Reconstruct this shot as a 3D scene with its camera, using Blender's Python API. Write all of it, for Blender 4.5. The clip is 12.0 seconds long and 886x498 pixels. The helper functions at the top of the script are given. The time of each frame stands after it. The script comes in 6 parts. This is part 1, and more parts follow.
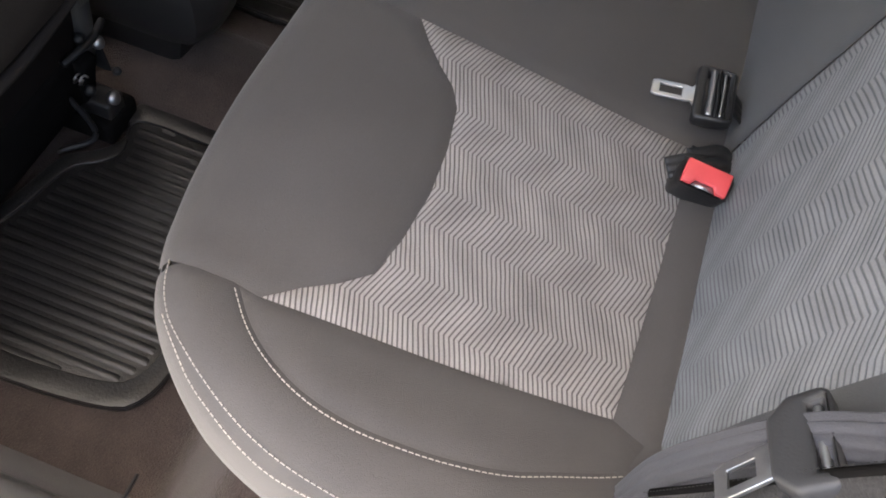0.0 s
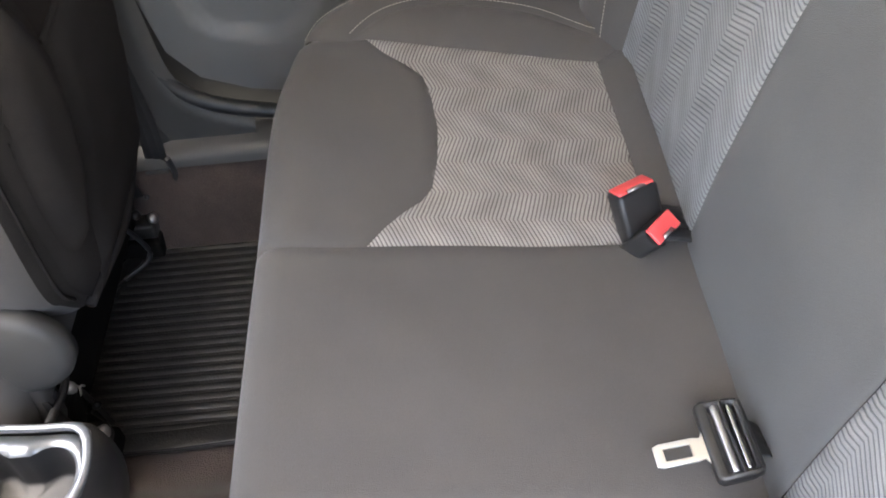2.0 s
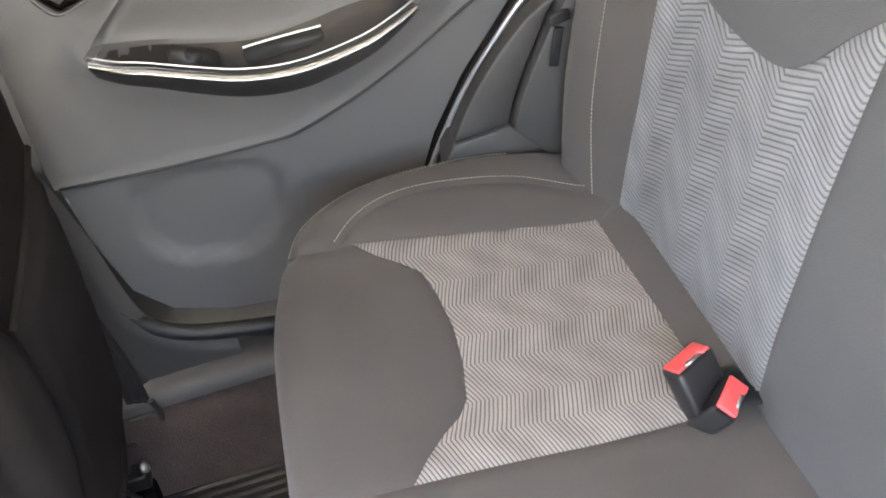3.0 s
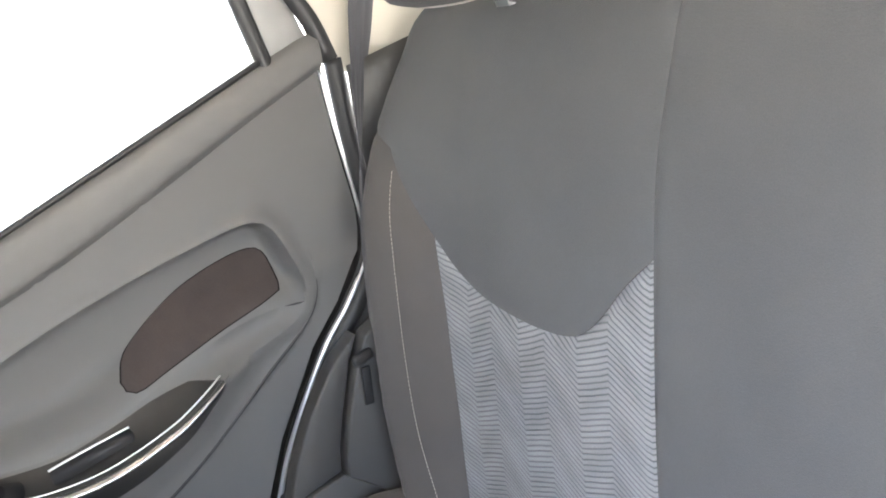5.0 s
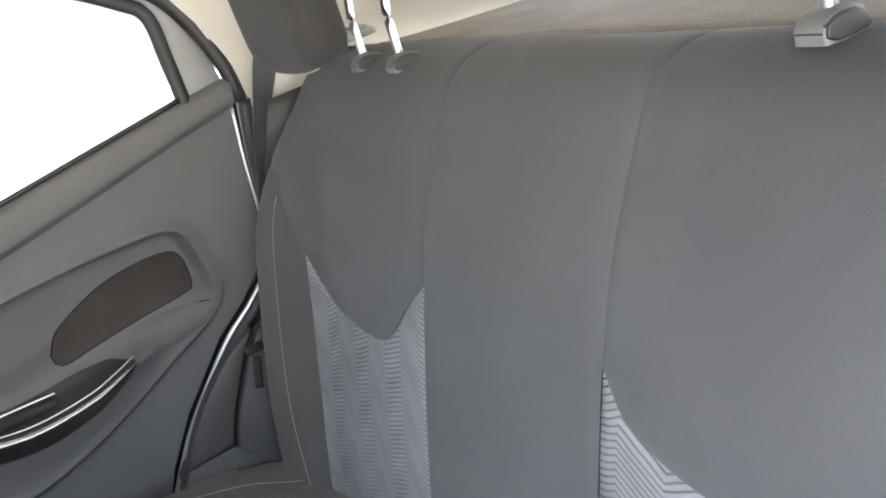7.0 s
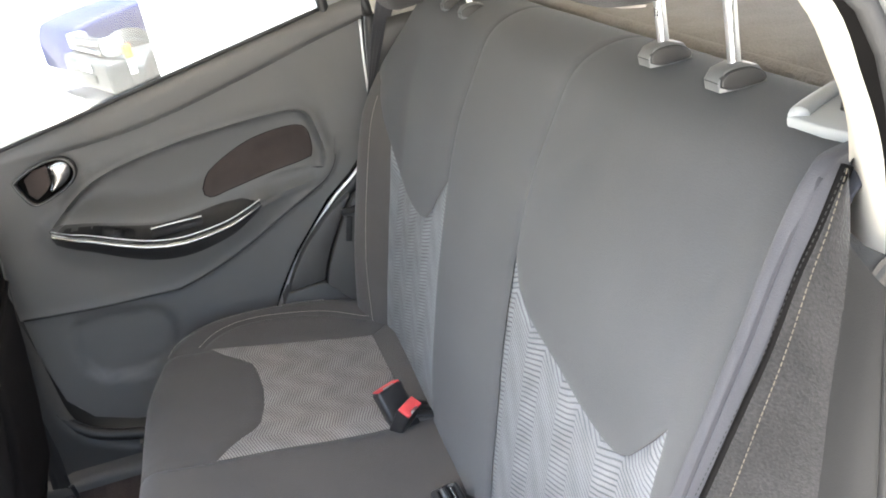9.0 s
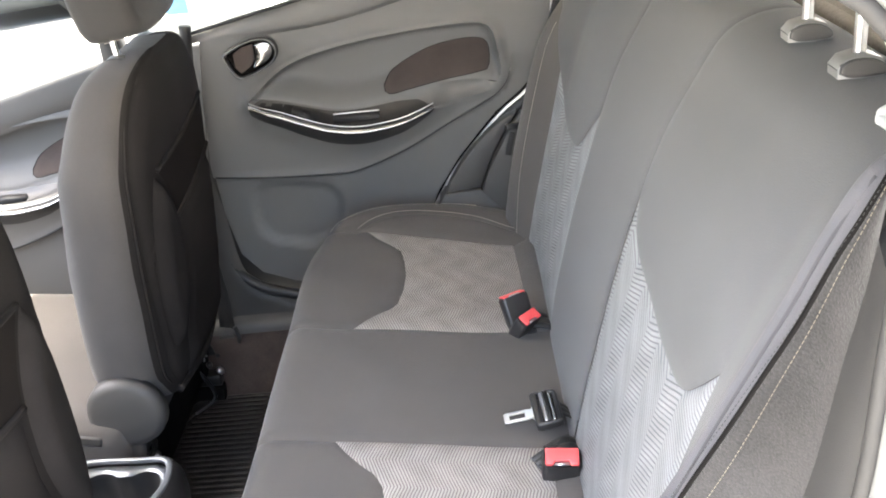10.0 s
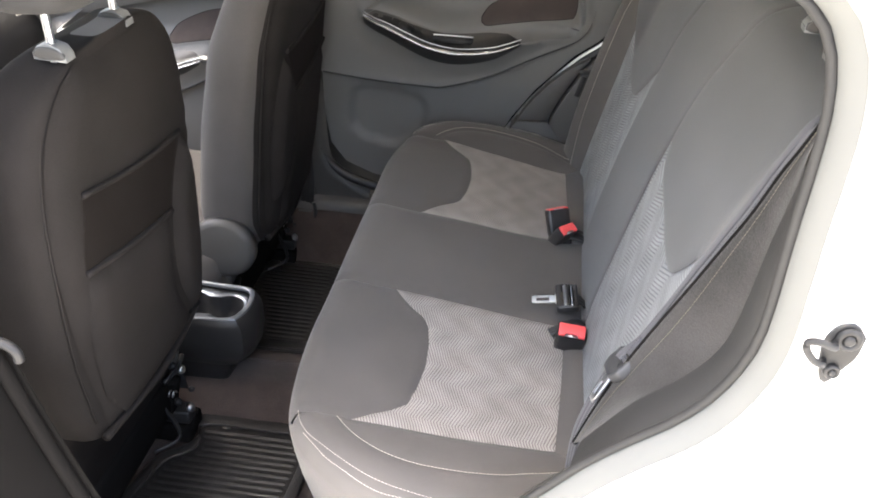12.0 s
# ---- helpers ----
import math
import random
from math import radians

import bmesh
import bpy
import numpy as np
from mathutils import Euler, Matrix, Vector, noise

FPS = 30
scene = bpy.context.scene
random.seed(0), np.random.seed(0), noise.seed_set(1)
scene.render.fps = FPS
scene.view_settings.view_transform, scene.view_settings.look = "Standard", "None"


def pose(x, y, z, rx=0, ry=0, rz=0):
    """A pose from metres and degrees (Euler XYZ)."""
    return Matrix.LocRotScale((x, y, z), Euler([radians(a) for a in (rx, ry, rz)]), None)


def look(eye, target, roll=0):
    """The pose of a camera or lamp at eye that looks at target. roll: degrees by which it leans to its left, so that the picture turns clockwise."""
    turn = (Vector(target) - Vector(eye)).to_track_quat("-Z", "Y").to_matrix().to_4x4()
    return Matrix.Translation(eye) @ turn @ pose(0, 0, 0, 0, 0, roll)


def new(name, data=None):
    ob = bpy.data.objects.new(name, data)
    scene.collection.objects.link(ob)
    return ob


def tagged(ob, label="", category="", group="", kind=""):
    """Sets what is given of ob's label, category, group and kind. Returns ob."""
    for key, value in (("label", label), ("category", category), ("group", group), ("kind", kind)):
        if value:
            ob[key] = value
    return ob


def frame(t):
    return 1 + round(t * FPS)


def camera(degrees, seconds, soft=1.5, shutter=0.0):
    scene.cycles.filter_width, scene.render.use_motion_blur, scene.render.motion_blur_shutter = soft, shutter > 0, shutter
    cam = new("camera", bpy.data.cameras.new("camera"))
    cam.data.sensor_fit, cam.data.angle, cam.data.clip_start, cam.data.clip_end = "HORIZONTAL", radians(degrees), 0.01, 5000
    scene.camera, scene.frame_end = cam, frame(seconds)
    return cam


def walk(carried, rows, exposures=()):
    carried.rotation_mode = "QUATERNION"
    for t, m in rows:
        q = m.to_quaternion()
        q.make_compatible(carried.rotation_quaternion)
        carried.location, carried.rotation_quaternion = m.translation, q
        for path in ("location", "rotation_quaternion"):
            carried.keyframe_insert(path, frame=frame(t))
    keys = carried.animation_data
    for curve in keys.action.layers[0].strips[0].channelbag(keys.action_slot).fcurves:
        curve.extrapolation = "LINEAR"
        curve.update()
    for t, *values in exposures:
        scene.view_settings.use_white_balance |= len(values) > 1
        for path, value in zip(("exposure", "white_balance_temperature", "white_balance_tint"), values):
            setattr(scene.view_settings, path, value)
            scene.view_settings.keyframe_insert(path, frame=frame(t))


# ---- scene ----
cam = camera(53.0, 12.0, soft=1.8)
PATH = [
    (0, (-0.782, 0.238, 1.267), (0.308, 0.391, -0.403), 14.1),
    (0.5, (-0.687, 0.241, 1.274), (0.399, 0.408, -0.397), 9.0),
    (1, (-0.602, 0.246, 1.285), (0.527, 0.448, -0.353), 3.3),
    (1.5, (-0.537, 0.268, 1.301), (0.692, 0.418, -0.269), -1.7),
    (2, (-0.46, 0.312, 1.306), (0.888, 0.349, -0.171), -6.5),
    (2.5, (-0.39, 0.35, 1.314), (1.053, 0.314, -0.07), -10.6),
    (2.7, (-0.365, 0.358, 1.314), (1.115, 0.295, -0.03), -12.1),
    (4.5, (-0.299, 0.393, 1.268), (1.398, -0.225, 0.41), -17.7),
    (5, (-0.36, 0.397, 1.292), (1.333, -0.405, 0.592), -19.1),
    (5.5, (-0.406, 0.384, 1.312), (1.278, -0.502, 0.696), -18.5),
    (6, (-0.482, 0.367, 1.309), (1.203, -0.516, 0.689), -17.8),
    (6.5, (-0.568, 0.342, 1.32), (1.125, -0.488, 0.651), -17.2),
    (6.7, (-0.596, 0.325, 1.316), (1.111, -0.474, 0.647), -16.7),
    (8.3, (-0.873, 0.229, 1.376), (0.898, -0.324, 0.628), -14.5),
    (8.5, (-0.912, 0.227, 1.382), (0.869, -0.28, 0.628), -13.3),
    (9, (-1.003, 0.222, 1.398), (0.802, -0.106, 0.601), -11.0),
    (9.5, (-1.063, 0.199, 1.409), (0.737, 0.101, 0.541), -9.0),
    (10, (-1.104, 0.176, 1.441), (0.669, 0.268, 0.52), -6.6),
    (10.5, (-1.156, 0.167, 1.48), (0.595, 0.367, 0.533), -2.0),
    (11, (-1.222, 0.172, 1.51), (0.502, 0.379, 0.517), 2.6),
    (11.5, (-1.315, 0.188, 1.517), (0.386, 0.369, 0.48), 4.4),
    (12, (-1.409, 0.186, 1.51), (0.299, 0.375, 0.485), 2.7),
]
LIGHTING = [(0.0, 3.5, 6800, 8), (1.0, 4.12, 6750, 7), (2.5, 5.1, 6750, 7), (4.5, 5.25, 6400, 7), (6.0, 4.25, 6150, 7), (8.5, 4.32, 6250, 5), (10.0, 4.75, 6650, 6), (10.5, 4.8, 6650, 7), (11.5, 4.6, 6650, 7), (12.0, 4.1, 6700, 7)]
walk(cam, [(t, look(eye, target, roll)) for t, eye, target, roll in PATH], LIGHTING)

# ---- light ----
world = bpy.data.worlds.new("sky")
scene.world = world
world.use_nodes = True
wn = world.node_tree
sky = wn.nodes.new("ShaderNodeTexSky")
sky.sky_type = "NISHITA"
sky.sun_disc = False
sky.sun_elevation = radians(79)
sky.sun_rotation = radians(0)
sky.dust_density = 8.0
wn.links.new(sky.outputs["Color"], wn.nodes["Background"].inputs["Color"])
wn.nodes["Background"].inputs["Strength"].default_value = 0.115
sun = new("sun", bpy.data.lights.new("sun", "SUN"))
sun.data.energy = 3.6
sun.data.angle = radians(1.0)
sun.data.color = (1.0, 0.96, 0.9)
sun.matrix_world = look((0.0, 1.9, 10.0), (0, 0, 0))

# ---- small tools ----
from mathutils.geometry import delaunay_2d_cdt


def part(name, bm, material, parent=None, label="", smooth=True):
    """Links a bmesh as one mesh object under its parent."""
    me = bpy.data.meshes.new(name)
    bm.normal_update()
    bm.to_mesh(me)
    bm.free()
    me.materials.append(material)
    if smooth:
        me.polygons.foreach_set("use_smooth", [True] * len(me.polygons))
    ob = new(name, me)
    if parent is not None:
        ob.parent = parent
    if label:
        ob["label"] = label
    return ob


def thing(name, label, category, group="", kind=""):
    return tagged(new(name), label, category, group, kind)


def raw(verts, faces):
    bm = bmesh.new()
    vs = [bm.verts.new(v) for v in verts]
    for f in faces:
        if len(set(f)) > 2:
            try:
                bm.faces.new([vs[k] for k in f])
            except ValueError:
                pass
    return bm


def box(size, m=None, bevel=0.0, seg=2):
    """A bevelled box of the given size, round the origin, set to the pose m."""
    bm = bmesh.new()
    bmesh.ops.create_cube(bm, size=1.0)
    bmesh.ops.scale(bm, vec=size, verts=bm.verts)
    if bevel:
        bmesh.ops.bevel(bm, geom=bm.edges[:], offset=bevel, segments=seg, profile=0.6, affect="EDGES")
    if m is not None:
        bmesh.ops.transform(bm, matrix=m, verts=bm.verts)
    return bm


def lathe(profile, n=24, m=None):
    """Turns (radius, height) pairs round the z axis."""
    verts, faces = [], []
    for r, z in profile:
        for k in range(n):
            a = 2 * math.pi * k / n
            verts.append((r * math.cos(a), r * math.sin(a), z))
    for j in range(len(profile) - 1):
        for k in range(n):
            a, b = j * n + k, j * n + (k + 1) % n
            faces.append((a, b, b + n, a + n))
    faces.append(tuple(range(n))[::-1])
    faces.append(tuple(range((len(profile) - 1) * n, len(profile) * n)))
    bm = raw(verts, faces)
    if m is not None:
        bmesh.ops.transform(bm, matrix=m, verts=bm.verts)
    return bm


def spline(points, n):
    """n points along a smooth line through the given ones, evenly spaced."""
    p = np.array(points, float)
    ext = np.vstack([2 * p[0] - p[1], p, 2 * p[-1] - p[-2]])
    out = []
    for k in range(len(p) - 1):
        a, b, c, d = ext[k:k + 4]
        for t in np.linspace(0, 1, 16, endpoint=False):
            out.append(0.5 * (2 * b + (c - a) * t + (2 * a - 5 * b + 4 * c - d) * t * t + (3 * b - a - 3 * c + d) * t ** 3))
    out.append(p[-1])
    out = np.array(out)
    run = np.r_[0, np.cumsum(np.linalg.norm(np.diff(out, axis=0), axis=1))]
    at = np.linspace(0, run[-1], n)
    return np.stack([np.interp(at, run, out[:, k]) for k in range(out.shape[1])], 1)


def tube(points, radius, n=10, smooth=True, count=0, flat=1.0, up=(0, 0, 1)):
    """A round or flattened bar along a line of points."""
    pts = spline(points, count or 8 * len(points)) if smooth else np.array(points, float)
    radii = np.interp(np.linspace(0, 1, len(pts)), np.linspace(0, 1, len(radius)), radius) if isinstance(radius, (list, tuple)) else [radius] * len(pts)
    verts, faces = [], []
    upv = Vector(up)
    for k, p in enumerate(pts):
        d = Vector(pts[min(k + 1, len(pts) - 1)] - pts[max(k - 1, 0)]).normalized()
        side = d.cross(upv)
        side = side.normalized() if side.length > 1e-5 else Vector((1, 0, 0))
        top = side.cross(d).normalized()
        for j in range(n):
            a = 2 * math.pi * j / n
            verts.append(Vector(p) + float(radii[k]) * (math.cos(a) * side + flat * math.sin(a) * top))
    for k in range(len(pts) - 1):
        for j in range(n):
            a, b = k * n + j, k * n + (j + 1) % n
            faces.append((a, b, b + n, a + n))
    faces.append(tuple(range(n))[::-1])
    faces.append(tuple(range((len(pts) - 1) * n, len(pts) * n)))
    return raw(verts, faces)


BAND = [(-1, -0.6), (-0.93, -1.4), (-0.46, -1.6), (-0.36, -0.2), (-0.26, -1.6), (0.26, -1.6), (0.36, -0.2), (0.46, -1.6), (0.93, -1.4), (1, -0.6)]
BAND = BAND + [(u, -v) for u, v in BAND[::-1]]
nb = len(BAND)


def ribbon(points, width, across, thick=0.0015, count=40):
    """A woven band along a line; across gives the direction of its width at each given point."""
    pts = spline(points, count)
    ctrl = np.array(points, float)
    share = np.r_[0, np.cumsum(np.linalg.norm(np.diff(ctrl, axis=0), axis=1))]
    acr = np.stack([np.interp(np.linspace(0, share[-1], count), share, np.array(across, float)[:, k]) for k in range(3)], 1)
    verts, faces = [], []
    for k, p in enumerate(pts):
        d = Vector(pts[min(k + 1, count - 1)] - pts[max(k - 1, 0)]).normalized()
        w = Vector(acr[k])
        w = (w - w.dot(d) * d).normalized()
        n = d.cross(w).normalized()
        for sw, sn in BAND:
            verts.append(Vector(p) + w * sw * width / 2 + n * sn * thick / 2)
    for k in range(count - 1):
        for j in range(nb):
            a, b = k * nb + j, k * nb + (j + 1) % nb
            faces.append((a, b, b + nb, a + nb))
    faces.append(tuple(range(nb))[::-1])
    faces.append(tuple(range((count - 1) * nb, count * nb)))
    return raw(verts, faces)


def plate(outline, thick, m=None, bevel=0.0, holes=()):
    """A flat piece of the given outline (x, y) with thickness, its top at z = 0; holes are cut through."""
    tri, pts = fill(outline, 1.0, holes, inner=False)
    verts = [(x, y, 0) for x, y in pts] + [(x, y, -thick) for x, y in pts]
    n = len(pts)
    faces = [tuple(f) for f in tri] + [tuple(k + n for k in f[::-1]) for f in tri]
    count = {}
    for f in tri:
        for k in range(3):
            e = (f[k], f[(k + 1) % 3])
            count[e] = count.get(e, 0) + 1
    for a, b in list(count):
        if (b, a) not in count:
            faces.append((b, a, a + n, b + n))
    bm = raw(verts, faces)
    bmesh.ops.recalc_face_normals(bm, faces=bm.faces)
    if bevel:
        sharp = [e for e in bm.edges if len(e.link_faces) == 2 and e.calc_face_angle() > 0.6]
        bmesh.ops.bevel(bm, geom=sharp, offset=bevel, segments=2, profile=0.5, affect="EDGES")
    if m is not None:
        bmesh.ops.transform(bm, matrix=m, verts=bm.verts)
    return bm


def inside(poly, pts):
    """Which points lie in the polygon."""
    p, q = np.asarray(poly, float), np.asarray(pts, float)
    hit = np.zeros(len(q), bool)
    for a, b in zip(p, np.roll(p, -1, 0)):
        if a[1] != b[1]:
            cross = (a[1] > q[:, 1]) != (b[1] > q[:, 1])
            hit ^= cross & (q[:, 0] < (b[0] - a[0]) * (q[:, 1] - a[1]) / (b[1] - a[1]) + a[0])
    return hit


def reach(line, pts, closed=True):
    """The distance of each point from a line of points."""
    p, q = np.asarray(line, float), np.asarray(pts, float)
    best = np.full(len(q), 1e9)
    ends = np.roll(p, -1, 0) if closed else p[1:]
    for a, b in zip(p if closed else p[:-1], ends):
        ab = b - a
        t = np.clip(((q - a) @ ab) / max(ab @ ab, 1e-12), 0, 1)
        best = np.minimum(best, np.linalg.norm(q - a - t[:, None] * ab, axis=1))
    return best


def dense(poly, step):
    out = []
    p = np.asarray(poly, float)
    for a, b in zip(p, np.roll(p, -1, 0)):
        n = max(1, int(math.ceil(np.linalg.norm(b - a) / step)))
        out += [a + (b - a) * k / n for k in range(n)]
    return np.array(out)


def fill(poly, step, holes=(), inner=True, rings=()):
    """Triangles that fill a polygon, with points every step inside it."""
    edge = dense(poly, step)
    pts = [tuple(v) for v in edge]
    edges = [(k, (k + 1) % len(edge)) for k in range(len(edge))]
    loops = [edge]
    for hole in holes:
        h = dense(hole, step)
        k0 = len(pts)
        pts += [tuple(v) for v in h]
        edges += [(k0 + k, k0 + (k + 1) % len(h)) for k in range(len(h))]
        loops.append(h)
    if inner:
        lo, hi = edge.min(0), edge.max(0)
        gx, gy = np.meshgrid(np.arange(lo[0] + step / 2, hi[0], step), np.arange(lo[1] + step / 2, hi[1], step))
        gx = gx + (np.arange(gx.shape[0]) % 2)[:, None] * step * 0.5
        grid = np.stack([gx.ravel(), gy.ravel()], 1)
        ok = inside(edge, grid)
        for h in loops[1:]:
            ok &= ~inside(h, grid)
        for h in loops:
            ok &= reach(h, grid) > max(0.55 * step, max(rings) + 0.35 * step if rings else 0)
        pts += [tuple(v) for v in grid[ok]]
        for off in rings:
            for h in loops:
                fine = dense(h, step * 0.8)
                tang = np.roll(fine, -1, 0) - np.roll(fine, 1, 0)
                norm = np.stack([-tang[:, 1], tang[:, 0]], 1)
                norm /= np.maximum(np.linalg.norm(norm, axis=1, keepdims=True), 1e-9)
                for s in (-1, 1):
                    ring = fine + s * off * norm
                    ok = inside(edge, ring)
                    for g in loops[1:]:
                        ok &= ~inside(g, ring)
                    for g in loops:
                        ok &= reach(g, ring) > off * 0.93
                    pts += [tuple(v) for v in ring[ok]]
    got = delaunay_2d_cdt([Vector(v) for v in pts], edges, [], 0, 1e-5)
    verts = np.array([tuple(v) for v in got[0]])
    tri = [tuple(f) for f in got[2]]
    mid = np.array([verts[list(f)].mean(0) for f in tri])
    ok = inside(edge, mid)
    for h in loops[1:]:
        ok &= ~inside(h, mid)
    return [f for f, o in zip(tri, ok) if o], verts


def patch(poly, place, step=0.014, seam=0.004, wide=0.006, holes=(), rings=(0.004, 0.010), flip=False):
    """A soft panel: the polygon laid on the surface place(points, sink), pulled in along its seams."""
    tri, pts = fill(poly, step, holes, True, rings)
    gap = reach(dense(poly, step), pts)
    for h in holes:
        gap = np.minimum(gap, reach(dense(h, step), pts))
    sink = seam * np.exp(-(gap / wide) ** 2)
    where = place(pts, sink)
    bm = raw([tuple(v) for v in where], [f[::-1] if flip else f for f in tri])
    return bm


def mirror(poly):
    return [(-x, y) for x, y in poly][::-1]


def smooth01(v, a, b):
    t = np.clip((v - a) / (b - a), 0, 1)
    return t * t * (3 - 2 * t)


# ---- materials ----
def material(name, base, rough=0.6, metal=0.0, vary=0.12, scale=8.0, grain=0.0, grain_scale=600.0, depth=0.0005, sheen=0.0, coat=0.0, spec=0.5, stain=0.0):
    """A surface with large and small variation of its colour, a fine relief and uneven gloss."""
    m = bpy.data.materials.new(name)
    m.use_nodes = True
    nt = m.node_tree
    b = nt.nodes["Principled BSDF"]
    co = nt.nodes.new("ShaderNodeTexCoord")
    big = nt.nodes.new("ShaderNodeTexNoise")
    big.inputs["Scale"].default_value = scale
    big.inputs["Detail"].default_value = 5
    fine = nt.nodes.new("ShaderNodeTexNoise")
    fine.inputs["Scale"].default_value = grain_scale
    fine.inputs["Detail"].default_value = 3
    for t in (big, fine):
        nt.links.new(co.outputs["Object"], t.inputs["Vector"])
    add = nt.nodes.new("ShaderNodeMath")
    add.operation = "MULTIPLY_ADD"
    nt.links.new(fine.outputs["Fac"], add.inputs[0])
    add.inputs[1].default_value = grain
    nt.links.new(big.outputs["Fac"], add.inputs[2])
    ramp = nt.nodes.new("ShaderNodeMapRange")
    ramp.inputs["From Min"].default_value = 0.3 + grain * 0.35
    ramp.inputs["From Max"].default_value = 0.7 + grain * 0.65
    ramp.inputs["To Min"].default_value = 1 - vary
    ramp.inputs["To Max"].default_value = 1 + vary
    nt.links.new(add.outputs[0], ramp.inputs["Value"])
    mix = nt.nodes.new("ShaderNodeVectorMath")
    mix.operation = "SCALE"
    mix.inputs[0].default_value = base
    nt.links.new(ramp.outputs[0], mix.inputs["Scale"])
    nt.links.new(mix.outputs[0], b.inputs["Base Color"])
    gloss = nt.nodes.new("ShaderNodeMapRange")
    gloss.inputs["To Min"].default_value = max(0.02, rough - 0.08)
    gloss.inputs["To Max"].default_value = min(1.0, rough + 0.08)
    nt.links.new(big.outputs["Fac"], gloss.inputs["Value"])
    nt.links.new(gloss.outputs[0], b.inputs["Roughness"])
    b.inputs["Metallic"].default_value = metal
    b.inputs["Specular IOR Level"].default_value = spec
    b.inputs["Coat Weight"].default_value = coat
    b.inputs["Coat Roughness"].default_value = 0.06
    if sheen:
        b.inputs["Sheen Weight"].default_value = sheen
        b.inputs["Sheen Roughness"].default_value = 0.5
    if depth:
        bump = nt.nodes.new("ShaderNodeBump")
        bump.inputs["Distance"].default_value = depth
        bump.inputs["Strength"].default_value = 0.7
        nt.links.new(fine.outputs["Fac"], bump.inputs["Height"])
        nt.links.new(bump.outputs[0], b.inputs["Normal"])
    return m


def herringbone(name, axis, pitch, light, dark, first, second, down, up):
    """Woven zigzag stripes: light ribs with dark grooves, running across the x axis and stepping along the given one."""
    m = bpy.data.materials.new(name)
    m.use_nodes = True
    nt = m.node_tree
    b = nt.nodes["Principled BSDF"]
    co = nt.nodes.new("ShaderNodeTexCoord")
    wob = nt.nodes.new("ShaderNodeTexNoise")
    wob.inputs["Scale"].default_value = 14
    nt.links.new(co.outputs["Object"], wob.inputs["Vector"])
    sep = nt.nodes.new("ShaderNodeSeparateXYZ")
    nt.links.new(co.outputs["Object"], sep.inputs[0])

    def calc(op, a, c=None, d=None):
        n = nt.nodes.new("ShaderNodeMath")
        n.operation = op
        for k, v in enumerate((a, c, d)):
            if v is None:
                continue
            if isinstance(v, (int, float)):
                n.inputs[k].default_value = v
            else:
                nt.links.new(v, n.inputs[k])
        return n.outputs[0]
    period = first + second
    u = calc("DIVIDE", calc("ADD", sep.outputs["X"], 9.0), period)
    w = calc("MULTIPLY", calc("FRACT", u), period)
    step = calc("MULTIPLY", calc("FLOOR", u), first * down + second * up)
    zig = calc("ADD", calc("MULTIPLY", w, down), calc("MULTIPLY", calc("MAXIMUM", calc("SUBTRACT", w, first), 0.0), up - down))
    shift = calc("MULTIPLY", calc("SUBTRACT", wob.outputs["Fac"], 0.5), 0.006)
    along = calc("ADD", calc("SUBTRACT", calc("SUBTRACT", sep.outputs[axis], zig), step), shift)
    ph = calc("FRACT", calc("DIVIDE", calc("ADD", along, 40.0), pitch))
    rib = calc("ABSOLUTE", calc("SUBTRACT", ph, 0.5))
    ramp = nt.nodes.new("ShaderNodeMapRange")
    ramp.interpolation_type = "SMOOTHSTEP"
    ramp.inputs["From Min"].default_value = 0.26
    ramp.inputs["From Max"].default_value = 0.47
    nt.links.new(rib, ramp.inputs["Value"])
    thread = nt.nodes.new("ShaderNodeTexNoise")
    thread.inputs["Scale"].default_value = 900
    nt.links.new(co.outputs["Object"], thread.inputs["Vector"])
    patchy = nt.nodes.new("ShaderNodeTexNoise")
    patchy.inputs["Scale"].default_value = 7
    nt.links.new(co.outputs["Object"], patchy.inputs["Vector"])
    # Sheen of the nap, put into the colour as lighter and darker patches.
    nap = calc("MULTIPLY", calc("SINE", calc("MULTIPLY", u, 2 * math.pi)), calc("SINE", calc("MULTIPLY", calc("SUBTRACT", along, zig), 2 * math.pi / 0.062)))
    lum = calc("ADD", calc("ADD", calc("MULTIPLY", thread.outputs["Fac"], 0.5), calc("MULTIPLY", patchy.outputs["Fac"], 0.5)), calc("MULTIPLY", nap, 0.11))
    mix = nt.nodes.new("ShaderNodeMix")
    mix.data_type = "RGBA"
    mix.inputs[6].default_value = (*light, 1)
    mix.inputs[7].default_value = (*dark, 1)
    nt.links.new(ramp.outputs[0], mix.inputs[0])
    sc = nt.nodes.new("ShaderNodeVectorMath")
    sc.operation = "SCALE"
    nt.links.new(mix.outputs[2], sc.inputs[0])
    nt.links.new(calc("ADD", calc("MULTIPLY", lum, 0.8), 0.6), sc.inputs["Scale"])
    nt.links.new(sc.outputs[0], b.inputs["Base Color"])
    b.inputs["Roughness"].default_value = 0.85
    b.inputs["Specular IOR Level"].default_value = 0.25
    bump = nt.nodes.new("ShaderNodeBump")
    bump.inputs["Distance"].default_value = 0.0008
    bump.invert = True
    nt.links.new(ramp.outputs[0], bump.inputs["Height"])
    nt.links.new(bump.outputs[0], b.inputs["Normal"])
    return m


